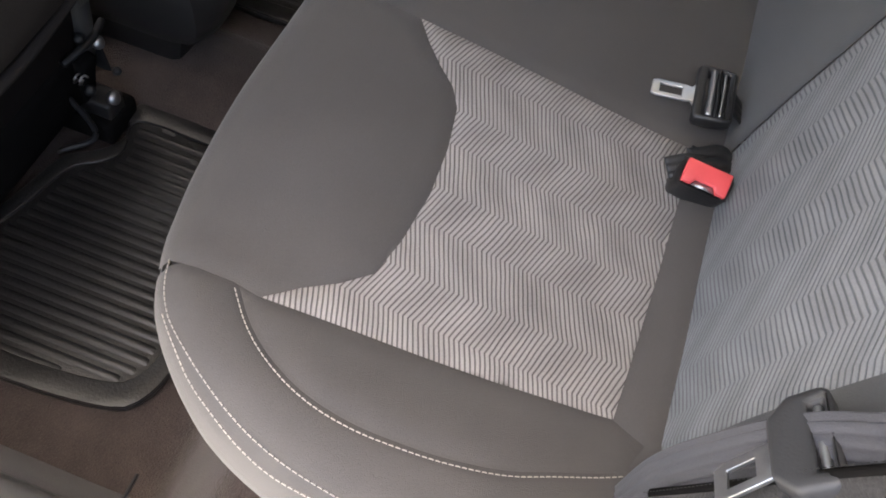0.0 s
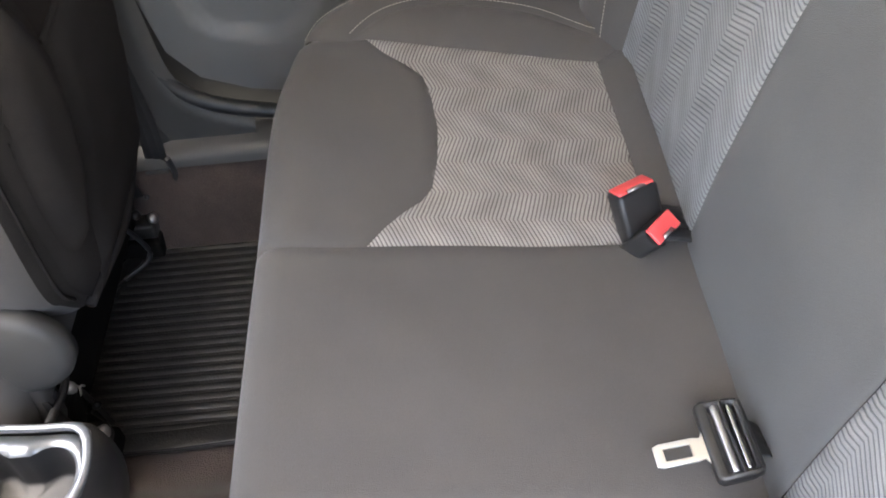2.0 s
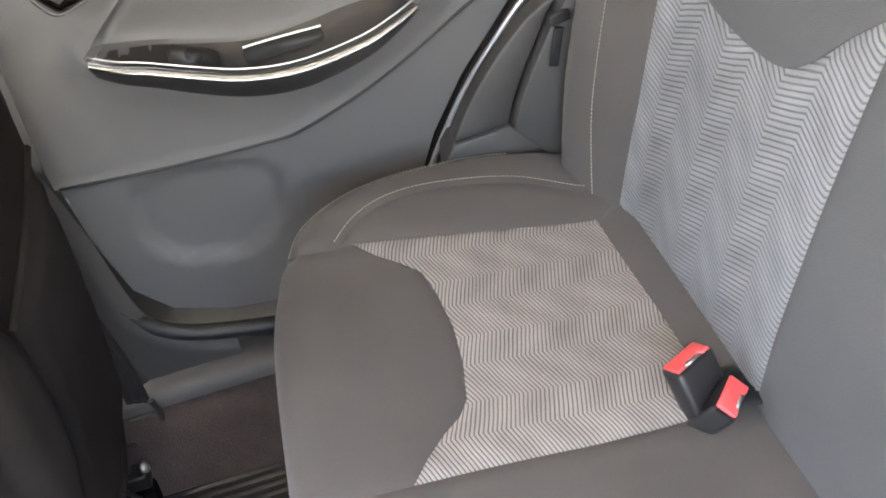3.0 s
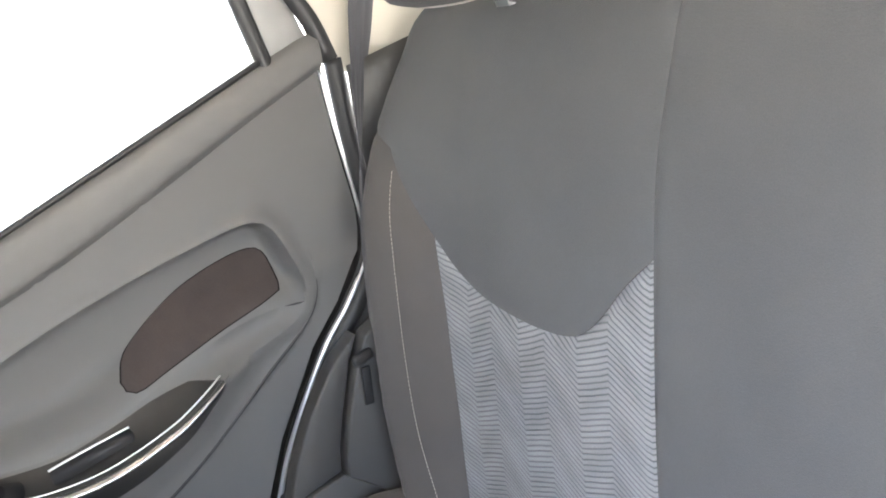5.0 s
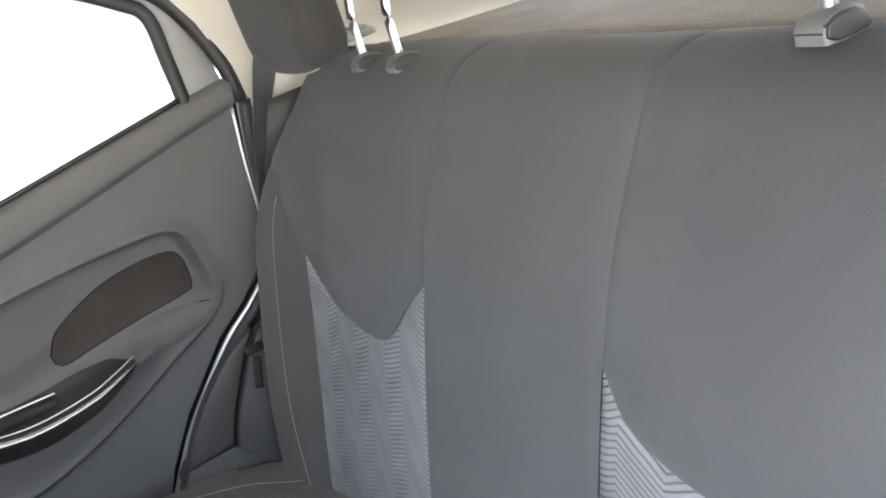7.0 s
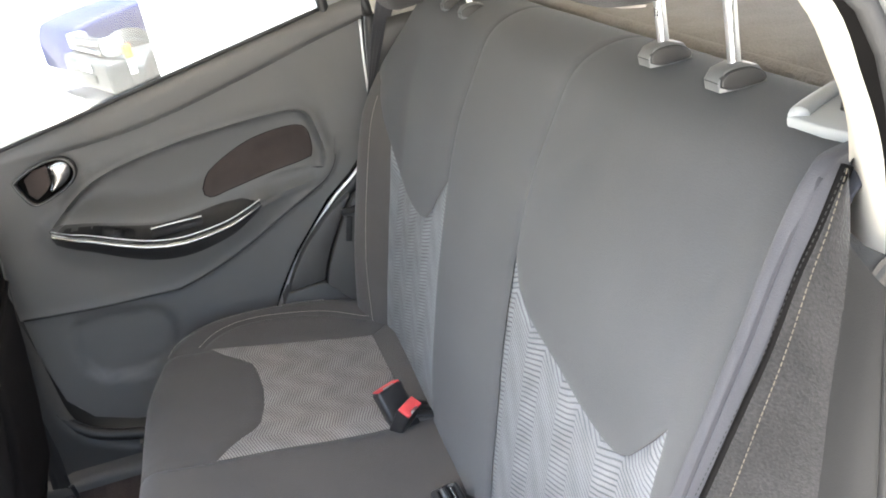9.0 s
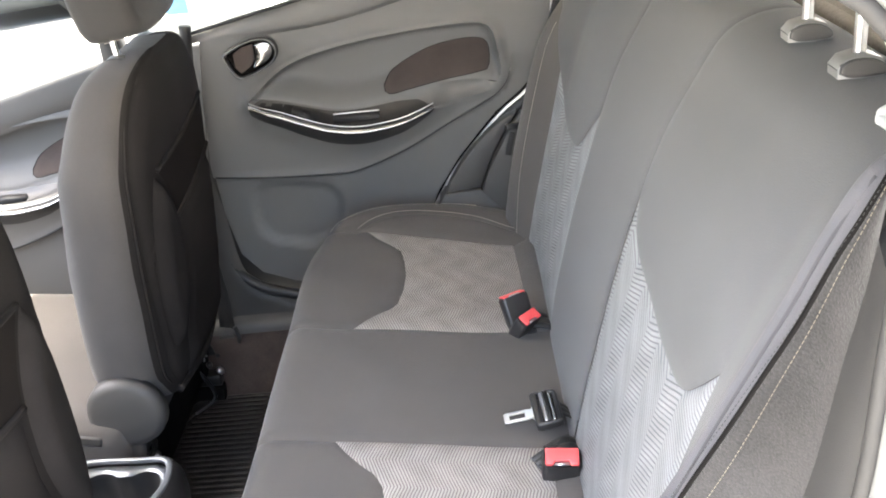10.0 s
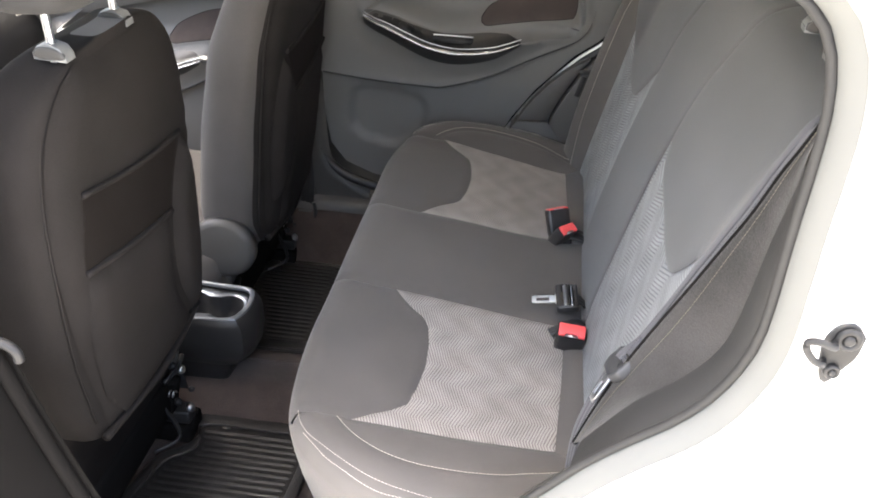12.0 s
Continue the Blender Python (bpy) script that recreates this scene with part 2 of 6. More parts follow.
FABRIC = material("dark_woven_fabric", (0.076, 0.0702, 0.0668), 0.85, vary=0.14, scale=9, grain=0.9, grain_scale=1100, depth=0.0006, sheen=0.12, spec=0.25)
# Same cloth as the cushion, with bluish window light put into its colour.
BACKFAB = material("sky_tinted_back_fabric", (0.073, 0.075, 0.0785), 0.85, vary=0.14, scale=7, grain=0.7, grain_scale=900, depth=0.0005, sheen=0.12, spec=0.25)
HERR_Y = herringbone("cushion_herringbone", "Y", 0.0043, (0.295, 0.276, 0.265), (0.098, 0.088, 0.083), 0.040, 0.050, -0.30, 0.36)
# The backrest weave carries the same bluish light in its colours.
HERR_Z = herringbone("backrest_herringbone", "Z", 0.0056, (0.218, 0.224, 0.233), (0.130, 0.134, 0.140), 0.042, 0.050, -0.38, 0.46)
THREAD = material("pale_thread", (0.40, 0.365, 0.32), 0.7, depth=0)
THREAD_DIM = material("grey_thread", (0.34, 0.31, 0.28), 0.7, depth=0)
CARPET = material("brown_black_carpet", (0.050, 0.038, 0.034), 0.95, vary=0.35, scale=30, grain=1.2, grain_scale=500, depth=0.003, sheen=0.2, spec=0.1)
ARCH = material("grey_felt_lining", (0.030, 0.0287, 0.0282), 0.97, vary=0.5, scale=11, grain=0.6, grain_scale=500, depth=0.0013, sheen=0.12, spec=0.1)
EDGEPLASTIC = material("dark_edge_plastic", (0.019, 0.0187, 0.0185), 0.7, vary=0.1, scale=6, grain=0.4, grain_scale=1200, depth=0.0003, spec=0.3)
SHELF = material("beige_felt", (0.29, 0.268, 0.245), 0.95, vary=0.2, scale=14, grain=0.9, grain_scale=380, depth=0.002, spec=0.15)
RUBBER = material("black_rubber", (0.019, 0.0178, 0.017), 0.36, vary=0.3, scale=12, grain=0.5, grain_scale=260, depth=0.0010, spec=0.45)
SEAL = material("black_seal", (0.016, 0.016, 0.017), 0.5, depth=0.0003)
# Front seat cloth with the shade on the backs put into its colour.
FRONTFAB = material("shade_dark_seat_fabric", (0.0210, 0.0190, 0.0182), 0.95, vary=0.3, scale=6, grain=0.7, grain_scale=900, depth=0.0005, spec=0.04)
# The same seat cloth, lighter for the side that catches the light.
SEATSIDE = material("lit_seat_side_fabric", (0.066, 0.061, 0.058), 0.88, vary=0.2, scale=7, grain=0.8, grain_scale=1000, depth=0.0006, sheen=0.1, spec=0.22)
HEADFAB = material("headrest_fabric", (0.036, 0.0345, 0.034), 0.88, vary=0.15, scale=9, grain=0.9, grain_scale=1100, depth=0.0006, sheen=0.06, spec=0.22)
# Darkest cloth: recess shade put into the colour; serves the door pad seam too.
FRONTDARK = material("shade_and_seam_fabric", (0.0140, 0.0120, 0.0112), 0.95, vary=0.25, scale=8, grain=0.7, grain_scale=900, depth=0.0005, spec=0.03)
PLASTIC = material("grained_dark_plastic", (0.113, 0.111, 0.108), 0.56, vary=0.08, scale=5, grain=0.5, grain_scale=1400, depth=0.0004)
PLASTIC_DEEP = material("black_plastic", (0.019, 0.018, 0.018), 0.42, vary=0.1, scale=6, grain_scale=900, depth=0.0003)
GREYTRIM = material("grey_trim", (0.24, 0.24, 0.24), 0.5, vary=0.06, scale=5, grain_scale=1200, depth=0.0003)
GUIDEGREY = material("mid_grey_plastic", (0.135, 0.138, 0.138), 0.4, vary=0.08, scale=20, depth=0.0002)
BEZEL = material("pale_grey_plastic", (0.30, 0.315, 0.315), 0.45, vary=0.05, scale=8, depth=0.0002)
PADFAB = material("brown_door_fabric", (0.060, 0.048, 0.044), 0.9, vary=0.2, scale=16, grain=0.8, grain_scale=1000, depth=0.0006, sheen=0.15, spec=0.2)
CHROME = material("bright_chrome", (0.36, 0.36, 0.365), 0.24, metal=1.0, vary=0.06, scale=20, depth=0)
SATIN = material("satin_silver", (0.62, 0.63, 0.64), 0.3, metal=0.9, vary=0.05, scale=12, depth=0)
STEEL = material("dull_steel", (0.42, 0.42, 0.43), 0.35, metal=0.9, vary=0.2, scale=40, depth=0.0002)
RED = material("red_plastic", (0.72, 0.085, 0.09), 0.4, vary=0.06, scale=40, depth=0)
LINER = material("cream_headliner", (0.66, 0.61, 0.52), 0.9, vary=0.06, scale=9, grain=0.6, grain_scale=700, depth=0.0006, spec=0.15)
CREAM = material("cream_pillar_plastic", (0.52, 0.49, 0.42), 0.5, vary=0.04, scale=5, depth=0.0002)
PAINT = material("white_car_paint", (0.80, 0.80, 0.80), 0.25, vary=0.03, scale=4, depth=0, coat=0.8)
DARKSTEEL = material("dark_plated_steel", (0.017, 0.017, 0.018), 0.5, metal=0.1, vary=0.4, scale=60, depth=0.0002, spec=0.35)
SILLPLASTIC = material("scuffed_grey_plastic", (0.052, 0.050, 0.048), 0.5, vary=0.15, scale=9, grain=0.5, grain_scale=900, depth=0.0005)
SIDEPLASTIC = material("charcoal_plastic", (0.050, 0.048, 0.046), 0.5, vary=0.08, scale=5, grain=0.5, grain_scale=1400, depth=0.0004)
# Black rubber and metal; also stands for shade on the near pillar and piping.
BLACKTRIM = material("black_trim_and_shade", (0.0075, 0.0070, 0.0068), 0.92, vary=0.2, scale=8, grain=0.4, grain_scale=900, depth=0.0003, spec=0.03)
TRAYBLACK = material("satin_black_plastic", (0.022, 0.021, 0.021), 0.33, vary=0.08, scale=9, depth=0.0002)
# White body paint with the jamb's shade put into its grey colour.
JAMB = material("shaded_white_jamb_paint", (0.085, 0.087, 0.084), 0.65, vary=0.06, scale=6, depth=0)
WEB = material("grey_belt_webbing", (0.053, 0.053, 0.061), 0.8, vary=0.12, scale=20, grain=0.8, grain_scale=900, depth=0.0005, sheen=0.1)
CONCRETE = material("pale_concrete", (0.33, 0.315, 0.295), 0.9, vary=0.2, scale=0.7, grain=0.4, grain_scale=40, depth=0.004)
WHITEWALL = material("white_wall_paint", (0.80, 0.80, 0.80), 0.8, vary=0.05, scale=0.8, depth=0)
BLUE = material("blue_car_paint", (0.010, 0.018, 0.105), 0.5, vary=0.05, scale=2, depth=0, spec=0.12)
PALEBLUE = material("pale_blue_paint", (0.16, 0.42, 0.72), 0.7, vary=0.08, scale=2, depth=0)
CARGREY = material("silver_car_paint", (0.034, 0.038, 0.041), 0.45, metal=0.1, vary=0.05, scale=2, depth=0)
TYRE = material("tyre_rubber", (0.018, 0.018, 0.018), 0.85, vary=0.15, scale=10, depth=0.001)
AMBER = material("amber_lens", (0.75, 0.22, 0.03), 0.3, depth=0)

GLASS = bpy.data.materials.new("clear_glass")
GLASS.use_nodes = True
_nt = GLASS.node_tree
_clear, _shine, _mix = _nt.nodes.new("ShaderNodeBsdfTransparent"), _nt.nodes.new("ShaderNodeBsdfGlossy"), _nt.nodes.new("ShaderNodeMixShader")
_clear.inputs["Color"].default_value = (0.52, 0.54, 0.54, 1)
_shine.inputs["Roughness"].default_value = 0.02
_fres = _nt.nodes.new("ShaderNodeFresnel")
_fres.inputs["IOR"].default_value = 1.45
_nt.links.new(_fres.outputs[0], _mix.inputs[0])
_nt.links.new(_clear.outputs[0], _mix.inputs[1])
_nt.links.new(_shine.outputs[0], _mix.inputs[2])
_nt.links.new(_mix.outputs[0], _nt.nodes["Material Output"].inputs["Surface"])

# ---- ground ----
GROUND = -0.12
ground = part("ground", raw([(-400, -400, GROUND), (400, -400, GROUND), (400, 400, GROUND), (-400, 400, GROUND)], [(0, 1, 2, 3)]), CONCRETE)
tagged(ground, "pale dusty concrete yard under the parked car", "ground", kind="structure")

# ---- rear seat cushion ----
OUT_R = [(0.0, 0.519), (0.15, 0.519), (0.36, 0.516), (0.453, 0.505), (0.496, 0.491), (0.529, 0.474), (0.553, 0.453), (0.578, 0.424), (0.599, 0.391), (0.613, 0.350),
         (0.622, 0.303), (0.626, 0.220), (0.611, 0.135), (0.586, 0.060), (0.577, 0.030)]
EDGE = [tuple(p) for p in spline(OUT_R, 90)]
_edge_line = np.array([(0.578, -0.05)] + [(x, y) for x, y in EDGE[::-1]] + [(-x, y) for x, y in EDGE[1:]] + [(-0.578, -0.05)])


def cushion_height(pts):
    x, y = np.abs(pts[:, 0]), pts[:, 1]
    z = 0.624 + 0.135 * (y - 0.12)
    z = z + 0.021 * smooth01(x, 0.44, 0.565) * smooth01(y, 0.02, 0.16)
    z = z + 0.008 * np.exp(-((x - 0.31) / 0.10) ** 2) * smooth01(y, 0.30, 0.42)
    z = z - 0.006 * np.exp(-((x - 0.30) / 0.11) ** 2) * np.exp(-((y - 0.22) / 0.10) ** 2)
    z = z + 0.014 * np.exp(-((y - 0.075) / 0.032) ** 2) * smooth01(x, 0.13, 0.17)
    z = z + 0.003 * smooth01(x, 0.145, 0.02)
    d = reach(_edge_line, pts, closed=False)
    r = 0.036
    q = np.clip(r - d, 0, r)
    return z - (r - np.sqrt(np.maximum(r * r - q * q, 0))) * 0.95


CREASES = (([(-0.19, 0.150), (-0.25, 0.185), (-0.315, 0.196)], 0.0032, 0.010), ([(-0.20, 0.190), (-0.255, 0.235), (-0.30, 0.262)], 0.0026, 0.010), ([(-0.235, 0.125), (-0.30, 0.150), (-0.36, 0.152)], 0.0024, 0.009),
           ([(0.20, 0.16), (0.26, 0.20), (0.33, 0.21)], 0.0020, 0.010), ([(-0.20, 0.380), (-0.28, 0.400), (-0.38, 0.395)], 0.0014, 0.014))


def cushion_place(pts, sink):
    wave = np.array([noise.noise(Vector((p[0] * 9, p[1] * 9, 3.1))) for p in pts]) * 0.0022
    # soft creases pulled in round the buckle by the open doorway
    for line, deep, wide in CREASES:
        wave = wave - deep * np.exp(-(reach(np.array(line), pts, closed=False) / wide) ** 2)
    return np.stack([pts[:, 0], pts[:, 1], cushion_height(pts) - sink + wave], 1)


INSERT = [(0.143, 0.404), (0.168, 0.386), (0.190, 0.366), (0.207, 0.347), (0.228, 0.335), (0.275, 0.327), (0.33, 0.324), (0.385, 0.329),
          (0.425, 0.337), (0.447, 0.358), (0.466, 0.382), (0.490, 0.405), (0.482, 0.33), (0.470, 0.22), (0.456, 0.118), (0.30, 0.112), (0.147, 0.110), (0.143, 0.25)]
STITCH = [tuple(p) for p in spline([(0.488, 0.424), (0.514, 0.402), (0.534, 0.376), (0.549, 0.342), (0.555, 0.303), (0.553, 0.261), (0.548, 0.225), (0.538, 0.186), (0.521, 0.150), (0.497, 0.100)], 30)]
FRONT = INSERT[:12] + [(0.487, 0.430), (0.490, 0.470)] + [p for p in EDGE[::-1] if 0.148 < p[0] < 0.499] + [(0.143, 0.519)]
WING = [INSERT[11]] + STITCH + [(0.470, 0.090), INSERT[14], INSERT[13], INSERT[12]]
OUTER = [(0.490, 0.470), (0.487, 0.430)] + STITCH + [(0.478, 0.045), (0.575, 0.030)] + [p for p in EDGE[::-1][1:] if p[0] > 0.495 or p[1] < 0.3]
ROLL = [(0.147, 0.110), (0.30, 0.112), (0.456, 0.118), (0.470, 0.090), (0.497, 0.100), (0.478, 0.045), (0.478, 0.0), (0.143, 0.0)]
CENTRE = [(-0.143, 0.519), (-0.143, 0.404), (-0.143, 0.25), (-0.147, 0.110), (-0.143, 0.0), (0.143, 0.0), (0.147, 0.110), (0.143, 0.25), (0.143, 0.404), (0.143, 0.519)]


def dashes(line, lift, length=0.0036, gap=0.0014, r=0.00052):
    """A row of short stitches laid along a line of 3D points."""
    pts = np.array(line, float)
    run = np.r_[0, np.cumsum(np.linalg.norm(np.diff(pts, axis=0), axis=1))]
    verts, faces = [], []
    s = 0.0
    while s + length < run[-1]:
        a = Vector([np.interp(s, run, pts[:, k]) for k in range(3)]) + Vector(lift)
        b = Vector([np.interp(s + length, run, pts[:, k]) for k in range(3)]) + Vector(lift)
        d = (b - a).normalized()
        side = d.cross(Vector(lift).normalized()).normalized() * r
        top = Vector(lift).normalized() * r
        k0 = len(verts)
        for p in (a, (a + b) / 2 + top * 0.8, b):
            verts += [p + side, p + top, p - side, p - top]
        for j in (0, 4):
            for k in range(4):
                faces.append((k0 + j + k, k0 + j + (k + 1) % 4, k0 + j + 4 + (k + 1) % 4, k0 + j + 4 + k))
        s += length + gap
    return raw(verts, faces)


def rear_cushion():
    seat = thing("rear_seat_cushion", "dark grey fabric rear bench cushion with pale zigzag striped inserts", "seat cushion")
    part("centre_panel", patch(CENTRE, cushion_place), FABRIC, seat)
    for flip in (False, True):
        side = mirror if flip else (lambda p: p)
        part("striped_insert", patch(side(INSERT), cushion_place, step=0.012, seam=0.003), HERR_Y, seat, "pale grey zigzag striped fabric insert")
        part("front_panel", patch(side(FRONT), cushion_place), FABRIC, seat)
        part("side_wing", patch(side(WING), cushion_place), FABRIC, seat)
        part("outer_bolster", patch(side(OUTER), cushion_place), FABRIC, seat)
        part("rear_roll", patch(side(ROLL), cushion_place), FABRIC, seat)
        sgn = -1 if flip else 1
        line = np.array([(sgn * x, y) for x, y in STITCH])
        off = line + np.array([(sgn * 0.006, 0.0)])
        part("stitching", dashes(np.c_[off, cushion_height(off)], (0, 0, 0.0012)), THREAD, seat, "row of pale stitches")
        for rim in (spline([(0.491, 0.480), (0.512, 0.472), (0.528, 0.462), (0.543, 0.448), (0.568, 0.413), (0.588, 0.376), (0.600, 0.340), (0.606, 0.303), (0.609, 0.250), (0.600, 0.180)], 40),
                    spline([(0.535, 0.461), (0.550, 0.446), (0.572, 0.421), (0.588, 0.395), (0.601, 0.368), (0.610, 0.338), (0.614, 0.300), (0.617, 0.250), (0.608, 0.180)], 40)):
            row = rim * np.array([(sgn, 1.0)])
            part("edge_stitching", dashes(np.c_[row, cushion_height(row)], (0, 0, 0.0012)), THREAD if not flip else THREAD_DIM, seat, "row of pale stitches")
    core = [(x * 0.985, y - 0.008) for x, y in OUT_R] + [(-x * 0.985, y - 0.008) for x, y in OUT_R[:0:-1]]
    part("foam_core", patch(core, lambda p, k: cushion_place(p, 0.016), step=0.05, rings=()), FABRIC, seat)
    edge = np.array([(x, y) for x, y in EDGE[::-1]] + [(-x, y) for x, y in EDGE[1:]])
    top = cushion_height(edge)
    verts, faces = [], []
    levels = ((0.003, -0.003), (0.008, -0.0005), (0.018, 0.0005), (0.040, -0.003), (0.08, -0.012), (0.16, -0.036), (0.30, -0.085))
    mid = np.array([0.0, 0.15])
    for drop, out in levels:
        for p, z in zip(edge, top):
            d = (p - mid) / np.linalg.norm(p - mid)
            q = p + d * out
            verts.append((q[0], q[1], z - drop))
    n = len(edge)
    for j in range(len(levels) - 1):
        for k in range(n - 1):
            faces.append((j * n + k, j * n + k + 1, (j + 1) * n + k + 1, (j + 1) * n + k))
    part("front_skirt", raw(verts, faces), FABRIC, seat)
    return seat


rear_cushion()

# ---- rear backrest ----
BACK_PROFILE = spline([(0.092, 0.52), (0.083, 0.60), (0.066, 0.70), (0.048, 0.78), (0.028, 0.86), (0.008, 0.93), (-0.012, 0.99), (-0.042, 1.07), (-0.076, 1.135),
                       (-0.100, 1.172), (-0.128, 1.190), (-0.165, 1.196), (-0.200, 1.185), (-0.222, 1.150), (-0.228, 1.08), (-0.215, 0.95)], 240)
_z = BACK_PROFILE[:, 1]
_k = int(np.argmax(_z > 1.12))
_run = np.r_[0, np.cumsum(np.linalg.norm(np.diff(BACK_PROFILE, axis=0), axis=1))]
BACK_S = np.where(np.arange(len(_z)) <= _k, _z, _z[_k] + _run - _run[_k])
S_END = float(BACK_S[-1])
BACK_OUT_R = [(0.560, 0.52), (0.585, 0.62), (0.600, 0.75), (0.602, 0.90), (0.604, 1.03), (0.607, 1.12), (0.602, 1.18), (0.592, 1.25), (0.590, S_END)]
BACK_OUT_L = [(-0.550, 0.52), (-0.560, 0.62), (-0.566, 0.75), (-0.573, 0.90), (-0.588, 1.03), (-0.598, 1.12), (-0.600, 1.18), (-0.596, 1.25), (-0.592, S_END)]
_back_line = np.array(BACK_OUT_R)
_back_line_l = np.array(BACK_OUT_L)


def back_place(pts, sink):
    x, s = pts[:, 0], pts[:, 1]
    ax = np.abs(x)
    y = np.interp(s, BACK_S, BACK_PROFILE[:, 0])
    z = np.interp(s, BACK_S, BACK_PROFILE[:, 1])
    dy = np.interp(s + 0.004, BACK_S, BACK_PROFILE[:, 0]) - np.interp(s - 0.004, BACK_S, BACK_PROFILE[:, 0])
    dz = np.interp(s + 0.004, BACK_S, BACK_PROFILE[:, 1]) - np.interp(s - 0.004, BACK_S, BACK_PROFILE[:, 1])
    n = np.maximum(np.hypot(dy, dz), 1e-9)
    ny, nz = dz / n, -dy / n
    low = smooth01(s, 1.18, 0.97)
    out = 0.050 * smooth01(x, 0.42, 0.56) * low
    out = out + 0.014 * smooth01(-x, 0.49, 0.560) * smooth01(s, 1.20, 1.12) * smooth01(s, 0.78, 0.92)
    out = out + 0.004 * np.exp(-((ax - 0.32) / 0.14) ** 2) * np.exp(-((s - 1.06) / 0.07) ** 2)
    d = np.minimum(reach(_back_line, pts, closed=False), reach(_back_line_l, pts, closed=False))
    r = 0.040
    q = np.clip(r - d, 0, r)
    out = out - (r - np.sqrt(np.maximum(r * r - q * q, 0)))
    wave = np.array([noise.noise(Vector((p[0] * 7, p[1] * 7, 8.3))) for p in pts]) * 0.002
    out = out - sink + wave
    return np.stack([x, y + ny * out, z + nz * out], 1)


def rear_backrest():
    back = thing("rear_bench_back", "dark grey fabric rear bench backrest with zigzag striped inserts", "bench back")
    part("centre_panel", patch([(0.146, 0.52), (0.146, S_END), (-0.146, S_END), (-0.146, 0.52)], back_place, seam=0.0018, wide=0.0030, rings=(0.002, 0.006)), BACKFAB, back)
    right_top = [tuple(p) for p in spline([(0.146, 0.990), (0.182, 0.960), (0.215, 0.925), (0.247, 0.905), (0.300, 0.900), (0.370, 0.905), (0.418, 0.916), (0.446, 0.934), (0.470, 0.964)], 30)]
    left_top = [tuple(p) for p in spline([(-0.146, 0.992), (-0.172, 0.962), (-0.215, 0.945), (-0.290, 0.935), (-0.370, 0.925), (-0.435, 0.927), (-0.470, 0.955), (-0.496, 0.986)], 30)]
    ins_r = right_top + [(0.462, 0.88), (0.458, 0.76), (0.462, 0.62), (0.468, 0.52), (0.146, 0.52), (0.146, 0.75)]
    ins_l = left_top + [(-0.490, 0.88), (-0.482, 0.76), (-0.475, 0.62), (-0.468, 0.52), (-0.146, 0.52), (-0.146, 0.75)]
    side_r = [(0.470, 0.964), (0.505, 1.012), (0.535, 1.050), (0.605, 1.075)]
    part("striped_insert", patch(ins_r, back_place, step=0.012, seam=0.003, flip=False), HERR_Z, back, "pale grey zigzag striped fabric insert")
    part("striped_insert", patch(ins_l, back_place, step=0.012, seam=0.003), HERR_Z, back, "pale grey zigzag striped fabric insert")
    up_r = right_top + side_r[1:] + BACK_OUT_R[5:] + [(0.146, S_END), (0.146, 1.2)]
    up_l = left_top + [(-0.490, 0.88), (-0.482, 0.76), (-0.475, 0.62), (-0.468, 0.52)] + BACK_OUT_L + [(-0.146, S_END), (-0.146, 1.2)]
    part("upper_panel", patch(up_r, back_place, seam=0.0018, wide=0.0030, rings=(0.002, 0.006)), BACKFAB, back)
    part("upper_panel", patch(up_l, back_place, seam=0.0018, wide=0.0030, rings=(0.002, 0.006)), BACKFAB, back)
    wing_r = side_r + [BACK_OUT_R[k] for k in (4, 3, 2, 1, 0)] + [(0.468, 0.52), (0.462, 0.62), (0.458, 0.76), (0.462, 0.88)]
    part("side_bolster", patch(wing_r, back_place), FABRIC, back)
    line = spline([(0.521, 1.028), (0.516, 0.93), (0.514, 0.83), (0.510, 0.74), (0.500, 0.66), (0.494, 0.62)], 40)
    part("stitching", dashes(back_place(line, 0.0), (0, 0.0014, 0.0003)), THREAD, back, "row of pale stitches")
    core = BACK_OUT_R[:-1] + [(0.590, S_END), (-0.592, S_END)] + BACK_OUT_L[::-1][1:]
    part("foam_core", patch([(x * 0.985, s) for x, s in core], lambda p, k: back_place(p, 0.016), step=0.05, rings=()), FABRIC, back)
    for edge in (BACK_OUT_R, BACK_OUT_L):
        front = back_place(spline(edge, 60), 0.0)
        verts = [tuple(p) for p in front] + [(p[0] * 0.985, p[1] - 0.10 * smooth01(p[1], -0.16, 0.02) - 0.02, p[2] - 0.01) for p in front]
        faces = [(k, k + 1, k + 61, k + 60) for k in range(59)]
        part("side_gusset", raw(verts, faces), FABRIC, back)
    return back


rear_backrest()

# ---- shell of the cabin: floor, sills, sides, roof ----
def sheet(points_rows):
    """A surface from rows of points."""
    verts = [tuple(p) for row in points_rows for p in row]
    n = len(points_rows[0])
    faces = []
    for j in range(len(points_rows) - 1):
        for k in range(n - 1):
            faces.append((j * n + k, j * n + k + 1, (j + 1) * n + k + 1, (j + 1) * n + k))
    return raw(verts, faces)


def floor_height(x, y):
    tunnel = 0.075 * math.exp(-((x - 0.03) / 0.085) ** 4)
    rear = 0.16 * max(0.0, min(1.0, (0.52 - y) / 0.10))
    return 0.222 + tunnel * (1 if y < 2.2 else 0.6) + rear


rows = []
for y in np.linspace(0.0, 1.9, 70):
    rows.append([(x, y, floor_height(x, y) + 0.003 * noise.noise(Vector((x * 14, y * 14, 0)))) for x in np.linspace(-0.66, 0.66, 90)])
floor = part("floor", sheet(rows), CARPET)
